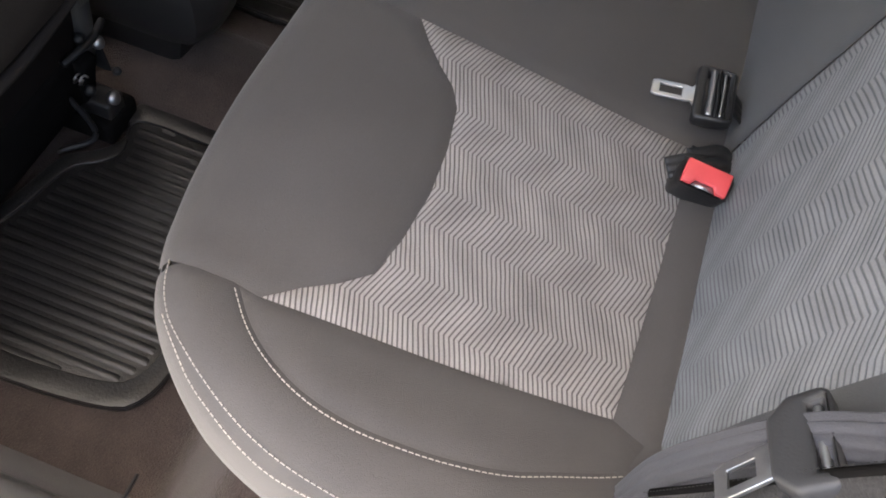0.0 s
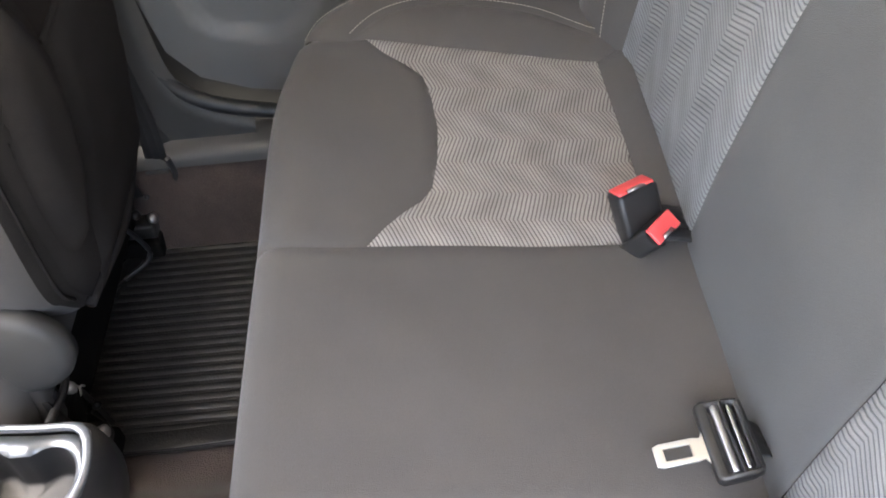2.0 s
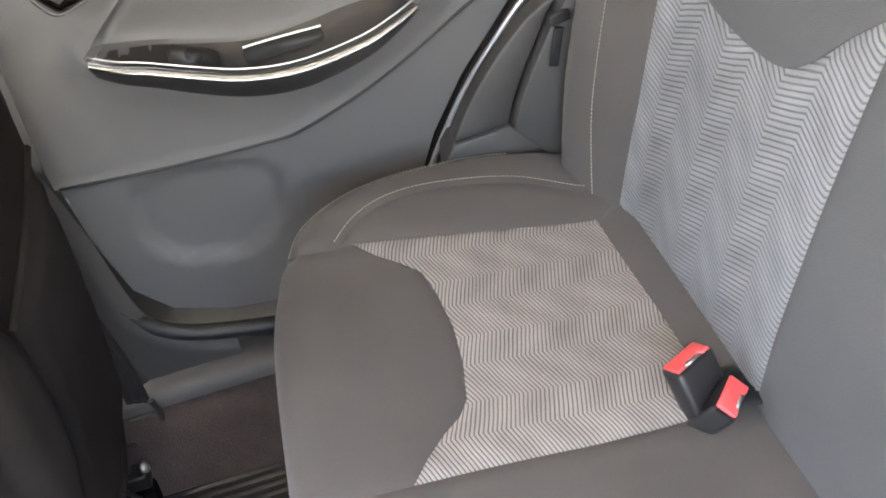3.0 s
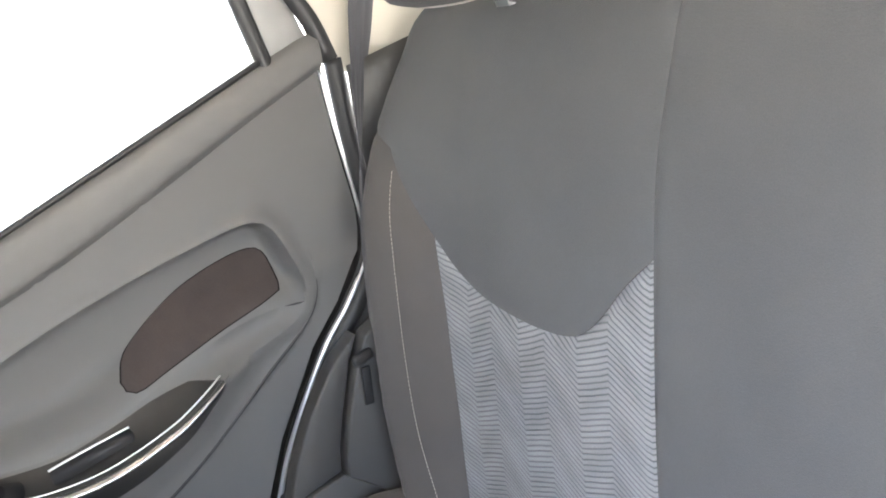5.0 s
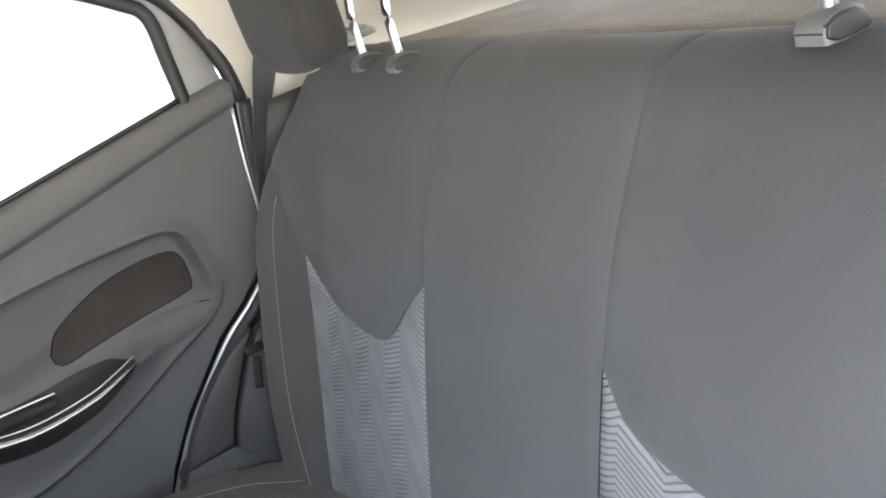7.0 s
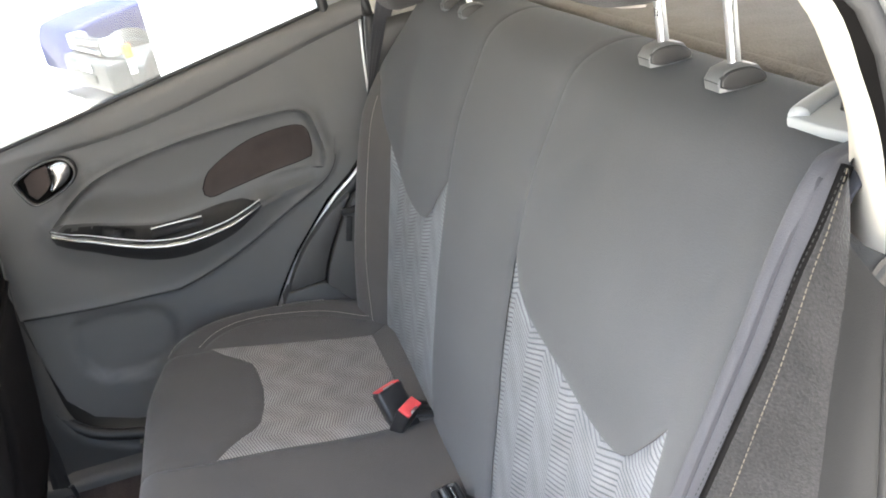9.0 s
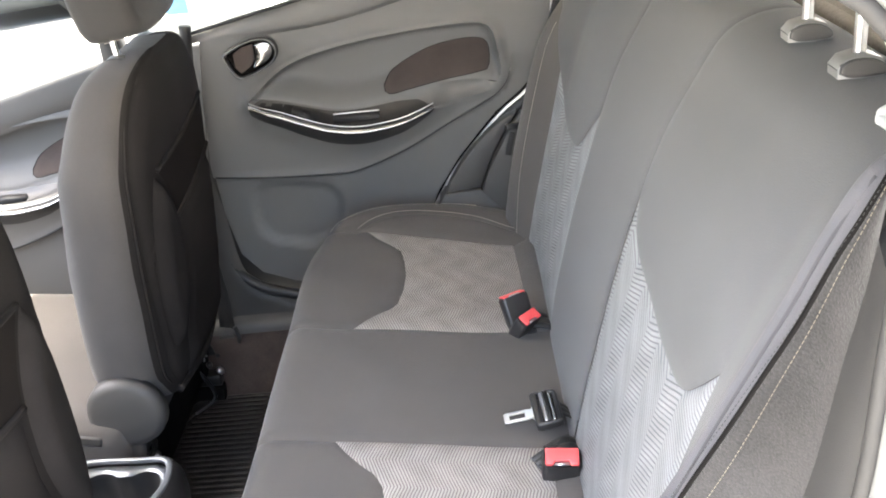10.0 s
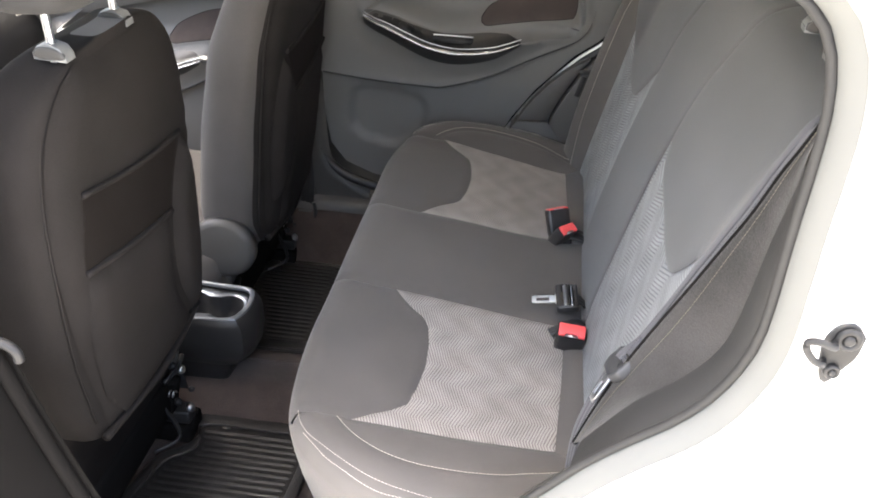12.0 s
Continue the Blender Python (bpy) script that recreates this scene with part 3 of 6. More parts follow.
tagged(floor, "brown black carpet of the car floor with tunnel", "floor", kind="structure")

rows = []
for a in np.linspace(-1, 1, 33):
    row = []
    for y in np.linspace(-0.58, 1.36, 60):
        edge = float(np.interp(y, (-0.58, -0.10, 0.04, 0.12, 0.20, 0.44, 0.76, 1.3, 1.7), (1.33, 1.36, 1.375, 1.405, 1.432, 1.472, 1.494, 1.48, 1.44)))
        mid = float(np.interp(y, (-0.58, -0.2, 0.3, 0.9, 1.7), (1.43, 1.50, 1.53, 1.53, 1.46)))
        row.append((0.632 * a, y, mid - (mid - edge) * abs(a) ** 2.8))
    rows.append(row)
ceiling = part("ceiling", sheet(rows), LINER)
tagged(ceiling, "cream cloth headliner of the car roof", "ceiling", kind="structure")
roof_rows = [[(p[0] * 1.05, p[1], p[2] + 0.035) for p in row] for row in rows]
tagged(part("roof", sheet(roof_rows), PAINT), "white painted steel roof skin", "roof", kind="structure")
shelf = thing("parcel_shelf", "beige felt covered parcel shelf behind the backrest", "parcel shelf")
part("shelf_panel", patch([(-0.56, -0.74), (0.56, -0.74), (0.57, -0.222), (-0.57, -0.222)], lambda p, k: np.stack([p[:, 0], p[:, 1], 1.176 + 0.03 * (p[:, 1] + 0.5) - k + np.array([0.003 * noise.noise(Vector((q[0] * 6, q[1] * 6, 1.7))) for q in p])], 1), step=0.03, seam=0.006, rings=(0.006,)), SHELF, shelf)
part("front_lip", tube([(-0.57, -0.226, 1.175), (-0.2, -0.220, 1.180), (0.2, -0.220, 1.180), (0.57, -0.226, 1.175)], 0.009, n=10), SHELF, shelf)
part("under_board", box((1.12, 0.48, 0.008), pose(0, -0.48, 1.158, 1.7), 0.002), PLASTIC_DEEP, shelf)

# ---- right rear door ----
DOOR_X = 0.672
SILL = lambda y: 1.197 - 0.200 * y
RIM = [tuple(p) for p in spline([(0.632, 0.906), (0.561, 0.960), (0.498, 0.986), (0.392, 1.006), (0.284, 1.017), (0.187, 1.021), (0.148, 1.019), (0.130, 1.012), (0.119, 0.996), (0.113, 0.966), (0.107, 0.925), (0.110, 0.908), (0.117, 0.896)], 44)]
RIDGE = spline([(0.131, 0.896), (0.174, 0.903), (0.221, 0.901), (0.301, 0.886), (0.380, 0.868), (0.448, 0.866), (0.507, 0.879), (0.559, 0.894), (0.610, 0.904)], 30)
POCKET = RIM + [tuple(p) for p in RIDGE]
PULL = spline([(0.630, 0.898), (0.600, 0.888), (0.569, 0.878), (0.519, 0.857), (0.465, 0.838), (0.402, 0.830), (0.328, 0.838), (0.285, 0.851), (0.252, 0.863)], 44)
TAIL = spline([(0.240, 0.865), (0.200, 0.868), (0.160, 0.873), (0.136, 0.879), (0.122, 0.888)], 12)
OUTER = RIM + [tuple(p) for p in TAIL[::-1]] + [tuple(p) for p in PULL[::-1]]
CREASE = [tuple(p) for p in spline([(0.806, 0.749), (0.724, 0.741), (0.600, 0.730), (0.479, 0.726), (0.429, 0.729), (0.332, 0.763), (0.230, 0.815), (0.149, 0.853), (0.112, 0.878), (0.094, 0.906), (0.086, 0.955), (0.086, 1.000), (0.074, 1.06), (0.047, 1.146)], 90)]
PAD = [tuple(p) for p in spline([(0.352, 0.902), (0.334, 0.928), (0.291, 0.953), (0.240, 0.972), (0.180, 0.980), (0.142, 0.976), (0.129, 0.958), (0.132, 0.922), (0.148, 0.915), (0.220, 0.907),
                                 (0.300, 0.893), (0.337, 0.886), (0.351, 0.892), (0.352, 0.902)], 52)][:-1]
MAP = [tuple(p) for p in spline([(0.664, 0.703), (0.605, 0.709), (0.518, 0.700), (0.483, 0.678), (0.475, 0.640), (0.499, 0.583), (0.553, 0.553), (0.636, 0.564), (0.671, 0.597), (0.676, 0.649), (0.664, 0.703)], 40)][:-1]


def door_x(pts, lower=False, recess=False):
    """How far out the inner skin of the door stands, for points (y, z)."""
    y, z = pts[:, 0], pts[:, 1]
    x = DOOR_X - 0.006 * smooth01(z, 1.0, 1.25) + 0.006 * smooth01(z, 0.75, 0.45)
    if recess:
        x = x - 0.009 + 0.048 * smooth01(reach(RIM, pts, closed=False), -0.002, 0.014) * (0.30 + 0.70 * smooth01(reach(RIDGE, pts, closed=False), 0.0, 0.055))
    else:
        x = x - 0.008 * smooth01(reach(OUTER, pts), 0.019, 0.003)
    dp = reach(PULL, pts, closed=False)
    if not recess:
        below = z < np.interp(y, PULL[::-1, 0], PULL[::-1, 1])
        x = x - 0.030 * np.exp(-(dp / np.where(below, 0.050, 0.020)) ** 2) * smooth01(y, 0.13, 0.30) * smooth01(y, 0.69, 0.59)
    dc = reach(CREASE, pts, closed=False)
    fade = smooth01(z, 0.955, 0.905)
    x = x + fade * (0.001 + 0.012 * smooth01(dc, 0.0, 0.005) if lower else -0.004 * np.exp(-(dc / 0.008) ** 2))
    im = inside(MAP, pts)
    x = x + np.where(im, 0.014 * smooth01(reach(MAP, pts), 0.0, 0.008), 0)
    return x


def on_door(lift=0.0, lower=False, recess=False):
    return lambda pts, sink: np.stack([door_x(pts, lower, recess) + sink - lift, pts[:, 0], pts[:, 1]], 1)


door = thing("door_1", "closed rear door with dark grey plastic trim and fabric pad", "car door", kind="structure")
DOOR_OUT = [(-0.013, 1.163), (-0.000, 1.078), (0.007, 0.977), (0.021, 0.918), (0.071, 0.867), (0.125, 0.826), (0.210, 0.733), (0.261, 0.659), (0.301, 0.575), (0.340, 0.480), (0.380, 0.437), (0.450, 0.432),
            (0.615, 0.462), (0.688, 0.492), (0.727, 0.544), (0.742, 0.642), (0.745, 0.766), (0.728, 0.917), (0.706, 1.046), (0.574, 1.048), (0.470, 1.054), (0.363, 1.072), (0.213, 1.108), (0.047, 1.146)]
LINE = [p for p in CREASE if p[0] < 0.741]
LOWER = DOOR_OUT[:16] + [(0.744, 0.7435)] + LINE
UPPER = LINE[::-1] + [(0.744, 0.7435)] + DOOR_OUT[16:]
HOLE = OUTER
part("trim_panel", patch(UPPER, on_door(), step=0.011, seam=0.0, rings=(0.004, 0.010), holes=(HOLE,)), PLASTIC, door)
part("lower_panel", patch(LOWER, on_door(lower=True), step=0.011, seam=0.0, rings=(0.003, 0.006)), PLASTIC, door)
# A black tube draws the shadow line along the armrest crease.
joint = np.array([p for p in CREASE if p[0] < 0.741 and p[1] < 0.915])
part("panel_joint", tube([tuple(p) for p in np.c_[door_x(joint) + 0.0012, joint]], [0.0026] * 8 + [0.0012], n=8, smooth=False), SEAL, door, "black line for the shadow under the armrest")
part("recess", patch(POCKET, on_door(recess=True), step=0.010, seam=0.0, rings=(0.003, 0.007, 0.011), holes=(PAD,)), PLASTIC, door)
part("fabric_pad", patch(PAD, on_door(0.0012, recess=True), step=0.012, seam=0.0022, wide=0.0035, rings=(0.002, 0.005)), PADFAB, door, "dark brown fabric pad")
part("pad_seam", tube([tuple(p) for p in np.c_[door_x(np.array(PAD + PAD[:1]), recess=True) + 0.0008, np.array(PAD + PAD[:1])]], 0.0010, n=6, smooth=False), FRONTDARK, door, "dark seam round the pad")
CREST = [tuple(p) for p in spline([(0.706, 1.036), (0.590, 1.037), (0.500, 1.041), (0.425, 1.050), (0.340, 1.066), (0.213, 1.097), (0.100, 1.127), (0.047, 1.140), (-0.010, 1.153)], 40)]
band = CREST[-2::-1] + [(0.847, 1.020), (0.845, 1.029), (0.656, 1.066), (0.340, 1.129), (0.050, 1.187), (0.020, 1.193), (-0.019, 1.199), (-0.012, 1.155)]


def shoulder(p, k):
    """The sloping shoulder under the glass: rounded over at the top, stepping back to the panel along its lower edge."""
    below = np.clip(SILL(p[:, 0]) + 0.002 - p[:, 1], 0.0, 1.0) / 0.030
    roll = 0.022 * (1 - np.sqrt(np.clip(1 - np.clip(1 - below, 0, 1) ** 2, 0, 1)))
    step_in = 0.012 * smooth01(reach(CREST, p, closed=False), 0.0, 0.010) * smooth01(p[:, 0], 0.72, 0.45) + 0.004
    return np.stack([door_x(p) - step_in + roll, p[:, 0], p[:, 1]], 1)


part("sill_band", patch(band, shoulder, step=0.009, seam=0.0, rings=(0.003, 0.007, 0.011)), PLASTIC, door)

# chrome pull with the black underside, and the switch tray over it
lip = door_x(PULL)
rows_c, rows_s, rows_r = [], [], []
for k, (y, z) in enumerate(PULL):
    f = k / 43
    full = math.sin(math.pi * min(1.0, 0.10 + 0.90 * f)) ** 0.6 if f < 1 else 0.02
    h = 0.0013 + 0.0058 * full
    x0 = lip[k]
    rows_c.append([(x0 + 0.006, y, z + 0.0022), (x0 + 0.0005, y, z + 0.0016), (x0 - 0.0035, y, z - h * 0.25), (x0 - 0.0045, y, z - h * 0.60), (x0 - 0.0030, y, z - h * 0.92), (x0 + 0.004, y, z - h * 1.05)])
    rows_r.append((x0 + 0.0075, y, z + 0.0062))
    d = 0.003 + 0.029 * full
    low_pts = np.array([(y, z - h * 0.9 - d * g) for g in (0.0, 0.3, 0.65, 1.0)])
    rows_s.append([(q - 0.0030 * (1 - g) - 0.0012, *p) for g, q, p in zip((0.0, 0.3, 0.65, 1.0), door_x(low_pts), low_pts)])
part("chrome_pull", sheet(rows_c), CHROME, door, "bright chrome pull strip")
part("finger_slot", sheet(rows_s), SEAL, door, "black underside of the pull")


def tray_x(pts):
    """The dished switch tray between the pull and the lower edge of the recess."""
    line = np.vstack([TAIL[::-1], PULL[::-1]])
    near, far = reach(line, pts, closed=False), reach(RIDGE, pts, closed=False)
    f = near / np.maximum(near + far, 1e-6)
    front = np.interp(pts[:, 0], line[:, 0], door_x(line))
    back = np.interp(pts[:, 0], RIDGE[:, 0], door_x(RIDGE, recess=True))
    f = f * smooth01(pts[:, 0], 0.118, 0.160)
    return front * (1 - f) + back * f + 0.009 * np.sin(np.pi * f) * np.minimum(1, (near + far) / 0.03)


leaf = [(0.252, 0.8645)] + [tuple(p) for p in spline([(0.285, 0.874), (0.330, 0.872), (0.385, 0.8645), (0.448, 0.862), (0.507, 0.875), (0.559, 0.890), (0.606, 0.899)], 24)] + [tuple(p) for p in PULL[1:-1]]
on_dish = lambda lift: (lambda p, k: np.stack([tray_x(p) - lift + k, p[:, 0], p[:, 1]], 1))
part("tray_surround", patch([tuple(p) for p in RIDGE] + [tuple(p) for p in PULL] + [tuple(p) for p in TAIL] + [(0.117, 0.896)], on_dish(0.0), step=0.007, seam=0.0, rings=(0.003,)), PLASTIC, door)
switch_tray = part("switch_tray", patch(leaf, on_dish(0.0015), step=0.006, seam=0.001, wide=0.002, rings=(0.002,)), TRAYBLACK, door, "dark switch tray above the pull")
part("tray_edge", tube(rows_r, 0.0011, n=6, smooth=False), SATIN, switch_tray, "thin silver line along the pull")


def on_tray(y, z, lift):
    return float(tray_x(np.array([(y, z)]))[0]) - lift


def tray_plate(name, outline, lift, thick, mat, parent, label=""):
    """A flat piece with the given outline in (y, z), laid on the dish."""
    pts = np.array(outline)
    front = [(on_tray(y, z, lift), y, z) for y, z in pts]
    back = [(x + thick, y, z) for x, y, z in front]
    n = len(pts)
    faces = [list(range(n)), list(range(2 * n - 1, n - 1, -1))] + [[i, n + i, n + (i + 1) % n, (i + 1) % n] for i in range(n)]
    return part(name, raw(front + back, faces), mat, parent, label)


def oval(a, b, wide, n=20):
    """A rounded slot between two points."""
    a, b = np.array(a), np.array(b)
    u = (b - a) / np.linalg.norm(b - a)
    v = np.array([-u[1], u[0]])
    turn = [math.pi * i / n for i in range(n + 1)]
    return [tuple(b + wide * (math.sin(t) * u + math.cos(t) * v)) for t in turn] + [tuple(a - wide * (math.sin(t) * u + math.cos(t) * v)) for t in turn]


switch = tray_plate("window_switch", oval((0.497, 0.860), (0.540, 0.878), 0.0065), 0.0026, 0.004, PLASTIC_DEEP, door, "black window switch")
tray_plate("rocker", oval((0.512, 0.868), (0.524, 0.873), 0.0042, 8), 0.0050, 0.004, DARKSTEEL, switch, "small grey rocker")
tray_plate("grip_slot", oval((0.372, 0.851), (0.458, 0.851), 0.0060), 0.0022, 0.003, SEAL, door, "dark slot in the tray")
part("grip_edge", tube([(on_tray(y, 0.8585, 0.0032), y, 0.8580 + 0.25 * (y - 0.415) ** 2) for y in np.linspace(0.367, 0.463, 9)], 0.0017, n=8), SATIN, door, "thin silver edge")

# inner handle in its cup
hm = Matrix(((0, 0, -1, 0.664), (-1, 0, 0, 0.610), (0, 1, 0, 0.995), (0, 0, 0, 1)))
ring = [tuple(p) for p in spline([(-0.057, 0.009), (-0.050, 0.015), (-0.016, 0.032), (0.016, 0.040), (0.043, 0.038), (0.057, 0.024), (0.058, 0.005), (0.044, -0.013), (0.014, -0.029), (-0.020, -0.040), (-0.036, -0.037), (-0.049, -0.015), (-0.057, 0.009)], 48)][:-1]
hole = [(x * 0.86 + 0.001, y * 0.84) for x, y in ring]
handle = part("handle_bezel", plate(ring, 0.012, hm @ pose(0, 0, 0.009), 0.003, holes=(hole,)), PLASTIC_DEEP, door, "glossy black handle bezel")
# The highlight round the glossy bezel is modelled as a grey tube.
part("bezel_edge", tube([tuple(hm @ Vector((x * 0.93, y * 0.92, 0.0095))) for x, y in ring + ring[:1]], 0.0011, n=6, smooth=False), GUIDEGREY, handle, "thin grey line drawn as a highlight")
part("handle_cup", plate([(x * 0.88, y * 0.86) for x, y in ring], 0.004, hm @ pose(0, 0, 0.000)), BLACKTRIM, handle)
part("cup_flap", plate([(-0.046, 0.006), (-0.014, 0.024), (0.010, 0.029), (0.008, -0.004), (-0.004, -0.018), (-0.024, -0.030), (-0.038, -0.016)], 0.004, hm @ pose(0, 0, 0.003, 0, -5, 0), 0.0015), PADFAB, handle, "dark brown flap in the cup")
lever = [tuple(p) for p in spline([(0.014, 0.028), (0.034, 0.032), (0.049, 0.024), (0.048, 0.006), (0.033, -0.010), (0.004, -0.020), (0.013, -0.002), (0.014, 0.028)], 30)][:-1]
part("release_lever", plate(lever, 0.008, hm @ pose(0.000, 0, 0.012, 0, 10, 0), 0.003), material("smoked_chrome", (0.24, 0.235, 0.23), 0.2, metal=1.0, vary=0.15, scale=30, depth=0), handle, "chrome release lever")

# glass, frame bars and quarter panel
glass_top = [(0.058, 1.192), (0.056, 1.243), (0.059, 1.297), (0.080, 1.324), (0.202, 1.385), (0.442, 1.440), (0.860, 1.468)]
pane = part("window_pane", plate([(0.849, 1.013), (0.057, 1.177)] + [(y, z) for y, z in glass_top], 0.004, Matrix(((0, 0, 1, 0.683), (1, 0, 0, 0), (0, 1, 0, 0), (0, 0, 0, 1)))), GLASS, door, "clear side glass", smooth=False)
pane.visible_shadow = False
part("window_frame", tube([(0.668, 0.050, 1.150), (0.668, 0.052, 1.20)] + [(0.668, y - 0.002, z + 0.003) for y, z in glass_top[1:]], 0.0105, n=10, up=(1, 0, 0)), SEAL, door, "black window channel")
part("glass_wiper", tube([(0.664, y, SILL(y) + 0.002) for y in (0.05, 0.3, 0.55, 0.84)], 0.004, n=6), SEAL, door, "black sill wiper strip")
quarter = [(0.051, 1.186), (0.049, 1.241), (0.047, 1.294), (0.069, 1.332), (0.200, 1.396), (0.440, 1.450), (0.860, 1.478), (0.860, 1.490), (0.437, 1.464), (0.187, 1.412), (0.070, 1.356), (0.020, 1.305), (-0.004, 1.241), (-0.012, 1.178), (-0.013, 1.163), (0.022, 1.179)]
part("upper_frame", patch(quarter, lambda p, k: np.stack([0.664 + k + 0 * p[:, 0], p[:, 0], p[:, 1]], 1), step=0.02, seam=0.006), GREYTRIM, door, "grey painted upper door frame")

# seals and bright edge strips round the door opening
seal_path = [(-0.027, 1.160), (-0.019, 1.217), (0.004, 1.278), (0.039, 1.332), (0.113, 1.386), (0.194, 1.424), (0.435, 1.474), (0.880, 1.500)]
seal_low = [(-0.031, 1.160), (-0.018, 1.074), (-0.009, 0.974), (0.006, 0.910), (0.056, 0.859), (0.111, 0.815), (0.195, 0.726), (0.247, 0.646), (0.286, 0.572), (0.325, 0.477), (0.368, 0.419)]
seal_front = [(0.369, 0.414), (0.454, 0.412), (0.619, 0.443), (0.705, 0.478), (0.748, 0.538), (0.761, 0.640), (0.764, 0.769), (0.750, 0.921), (0.727, 1.071)]
strip_seal = thing("door_seal", "black rubber door seal round the closed rear door", "door seal", kind="structure")
for path in (seal_path, seal_low, seal_front):
    part("seal_run", tube([(0.664, y, z) for y, z in path], 0.0125, n=10, up=(1, 0, 0)), SEAL, strip_seal)
# Added strip that keeps daylight from leaking past the door edge.
part("gap_filler", tube([(0.706, y + 0.012, z + 0.004) for y, z in seal_low], 0.012, n=8, up=(1, 0, 0)), BLACKTRIM, strip_seal, "black strip added to block light in the door gap")
edge_run = [(-0.010, 1.153), (-0.002, 1.077), (0.004, 0.986), (0.008, 0.946), (0.020, 0.910), (0.065, 0.866), (0.120, 0.823), (0.205, 0.731), (0.255, 0.658), (0.277, 0.621)]
part("bright_edge", tube([(0.6630, y + 0.001, z) for y, z in spline(edge_run, 60)], [0.0026] * 26 + [0.0044] * 34, n=8, smooth=False, up=(1, 0, 0)), SATIN, strip_seal, "bright silver edge strip")

# ---- right side trim between door and backrest ----
trim = thing("side_trim", "dark grey plastic wheel arch trim beside the backrest", "side trim", kind="structure")
wall = [(0.344, 0.420), (0.286, 0.572), (0.247, 0.646), (0.195, 0.726), (0.111, 0.815), (0.056, 0.859), (0.006, 0.910), (-0.009, 0.974), (-0.018, 1.074), (-0.031, 1.150), (-0.36, 1.17), (-0.36, 0.40)]
part("lower_wall", patch(wall, lambda p, k: np.stack([0.658 + k - 0.05 * smooth01(p[:, 0], 0.06, -0.10), p[:, 0], p[:, 1]], 1), step=0.03, rings=()), SIDEPLASTIC, trim)
yz = Matrix(((0, 0, -1, 0), (1, 0, 0, 0), (0, 1, 0, 0), (0, 0, 0, 1)))
facet = [tuple(p) for p in spline([(0.246, 0.678), (0.218, 0.725), (0.180, 0.772), (0.130, 0.818), (0.085, 0.843)], 16)] + [(0.105, 0.816), (0.140, 0.755), (0.160, 0.715), (0.170, 0.684)]
part("facet", plate(facet, 0.03, Matrix.Translation((0.618, 0, 0)) @ yz, 0.003), SIDEPLASTIC, trim)
deep = [(0.168, 0.680), (0.158, 0.712), (0.138, 0.752), (0.103, 0.813), (0.080, 0.842), (0.02, 0.86), (-0.05, 0.75), (-0.05, 0.60), (0.11, 0.60), (0.122, 0.625)]
part("inner_facet", plate(deep, 0.03, Matrix.Translation((0.602, 0, 0)) @ yz, 0.003), SIDEPLASTIC, trim)
ledge = [(0.26, 0.66), (0.246, 0.678), (0.170, 0.682), (0.120, 0.625), (0.06, 0.60), (0.06, 0.50), (0.28, 0.50)]
part("lower_ledge", plate(ledge, 0.05, Matrix.Translation((0.612, 0, 0)) @ yz, 0.003), SIDEPLASTIC, trim)

pillar = thing("pillar_trim", "cream plastic trim of the rear roof pillar", "pillar trim", kind="structure")
cp = [(-0.034, 1.140), (-0.031, 1.165), (-0.021, 1.219), (0.002, 1.281), (0.037, 1.336), (0.110, 1.390), (0.194, 1.430), (0.05, 1.455), (-0.15, 1.450), (-0.40, 1.41), (-0.54, 1.36), (-0.62, 1.13), (-0.2, 1.13)]
part("right_pillar", patch(cp, lambda p, k: np.stack([0.656 - 0.03 * smooth01(p[:, 1], 1.2, 1.45) - 0.07 * smooth01(p[:, 0], 0.0, -0.5), p[:, 0], p[:, 1]], 1), step=0.03, rings=()), CREAM, pillar)
strip_in = spline([(0.30, 1.432), (0.10, 1.385), (-0.010, 1.338), (-0.053, 1.302), (-0.072, 1.263), (-0.082, 1.233), (-0.084, 1.205), (-0.085, 1.164)], 60)
strip_out = spline([(0.30, 1.444), (0.10, 1.396), (0.000, 1.344), (-0.040, 1.309), (-0.057, 1.268), (-0.067, 1.237), (-0.071, 1.209), (-0.072, 1.171)], 60)
cream_rows = [[(-0.540, y - 0.10, z + 0.004) for y, z in strip_in], [(-0.575, y - 0.035, z + 0.004) for y, z in strip_in], [(-0.594, y - 0.006, z + 0.001) for y, z in strip_in], [(-0.600, y, z) for y, z in strip_in],
              [(-0.624, 0.5 * (y + v) + 0.003, 0.5 * (z + w)) for (y, z), (v, w) in zip(strip_in, strip_out)], [(-0.645, y, z) for y, z in strip_out]]
part("left_pillar", sheet(cream_rows), CREAM, pillar)
part("left_pillar_back", patch([(-0.10, 1.19), (-0.10, 1.33), (0.0, 1.40), (0.05, 1.455), (-0.15, 1.450), (-0.40, 1.41), (-0.54, 1.36), (-0.68, 1.20)], lambda p, k: np.stack([-0.610 + 0.03 * smooth01(p[:, 1], 1.2, 1.45) + 0.05 * smooth01(p[:, 0], -0.1, -0.5), p[:, 0], p[:, 1]], 1), step=0.03, rings=()), CREAM, pillar)
part("rear_header", box((1.2, 0.06, 0.10), pose(0, -0.54, 1.42, 30), 0.02), CREAM, pillar)

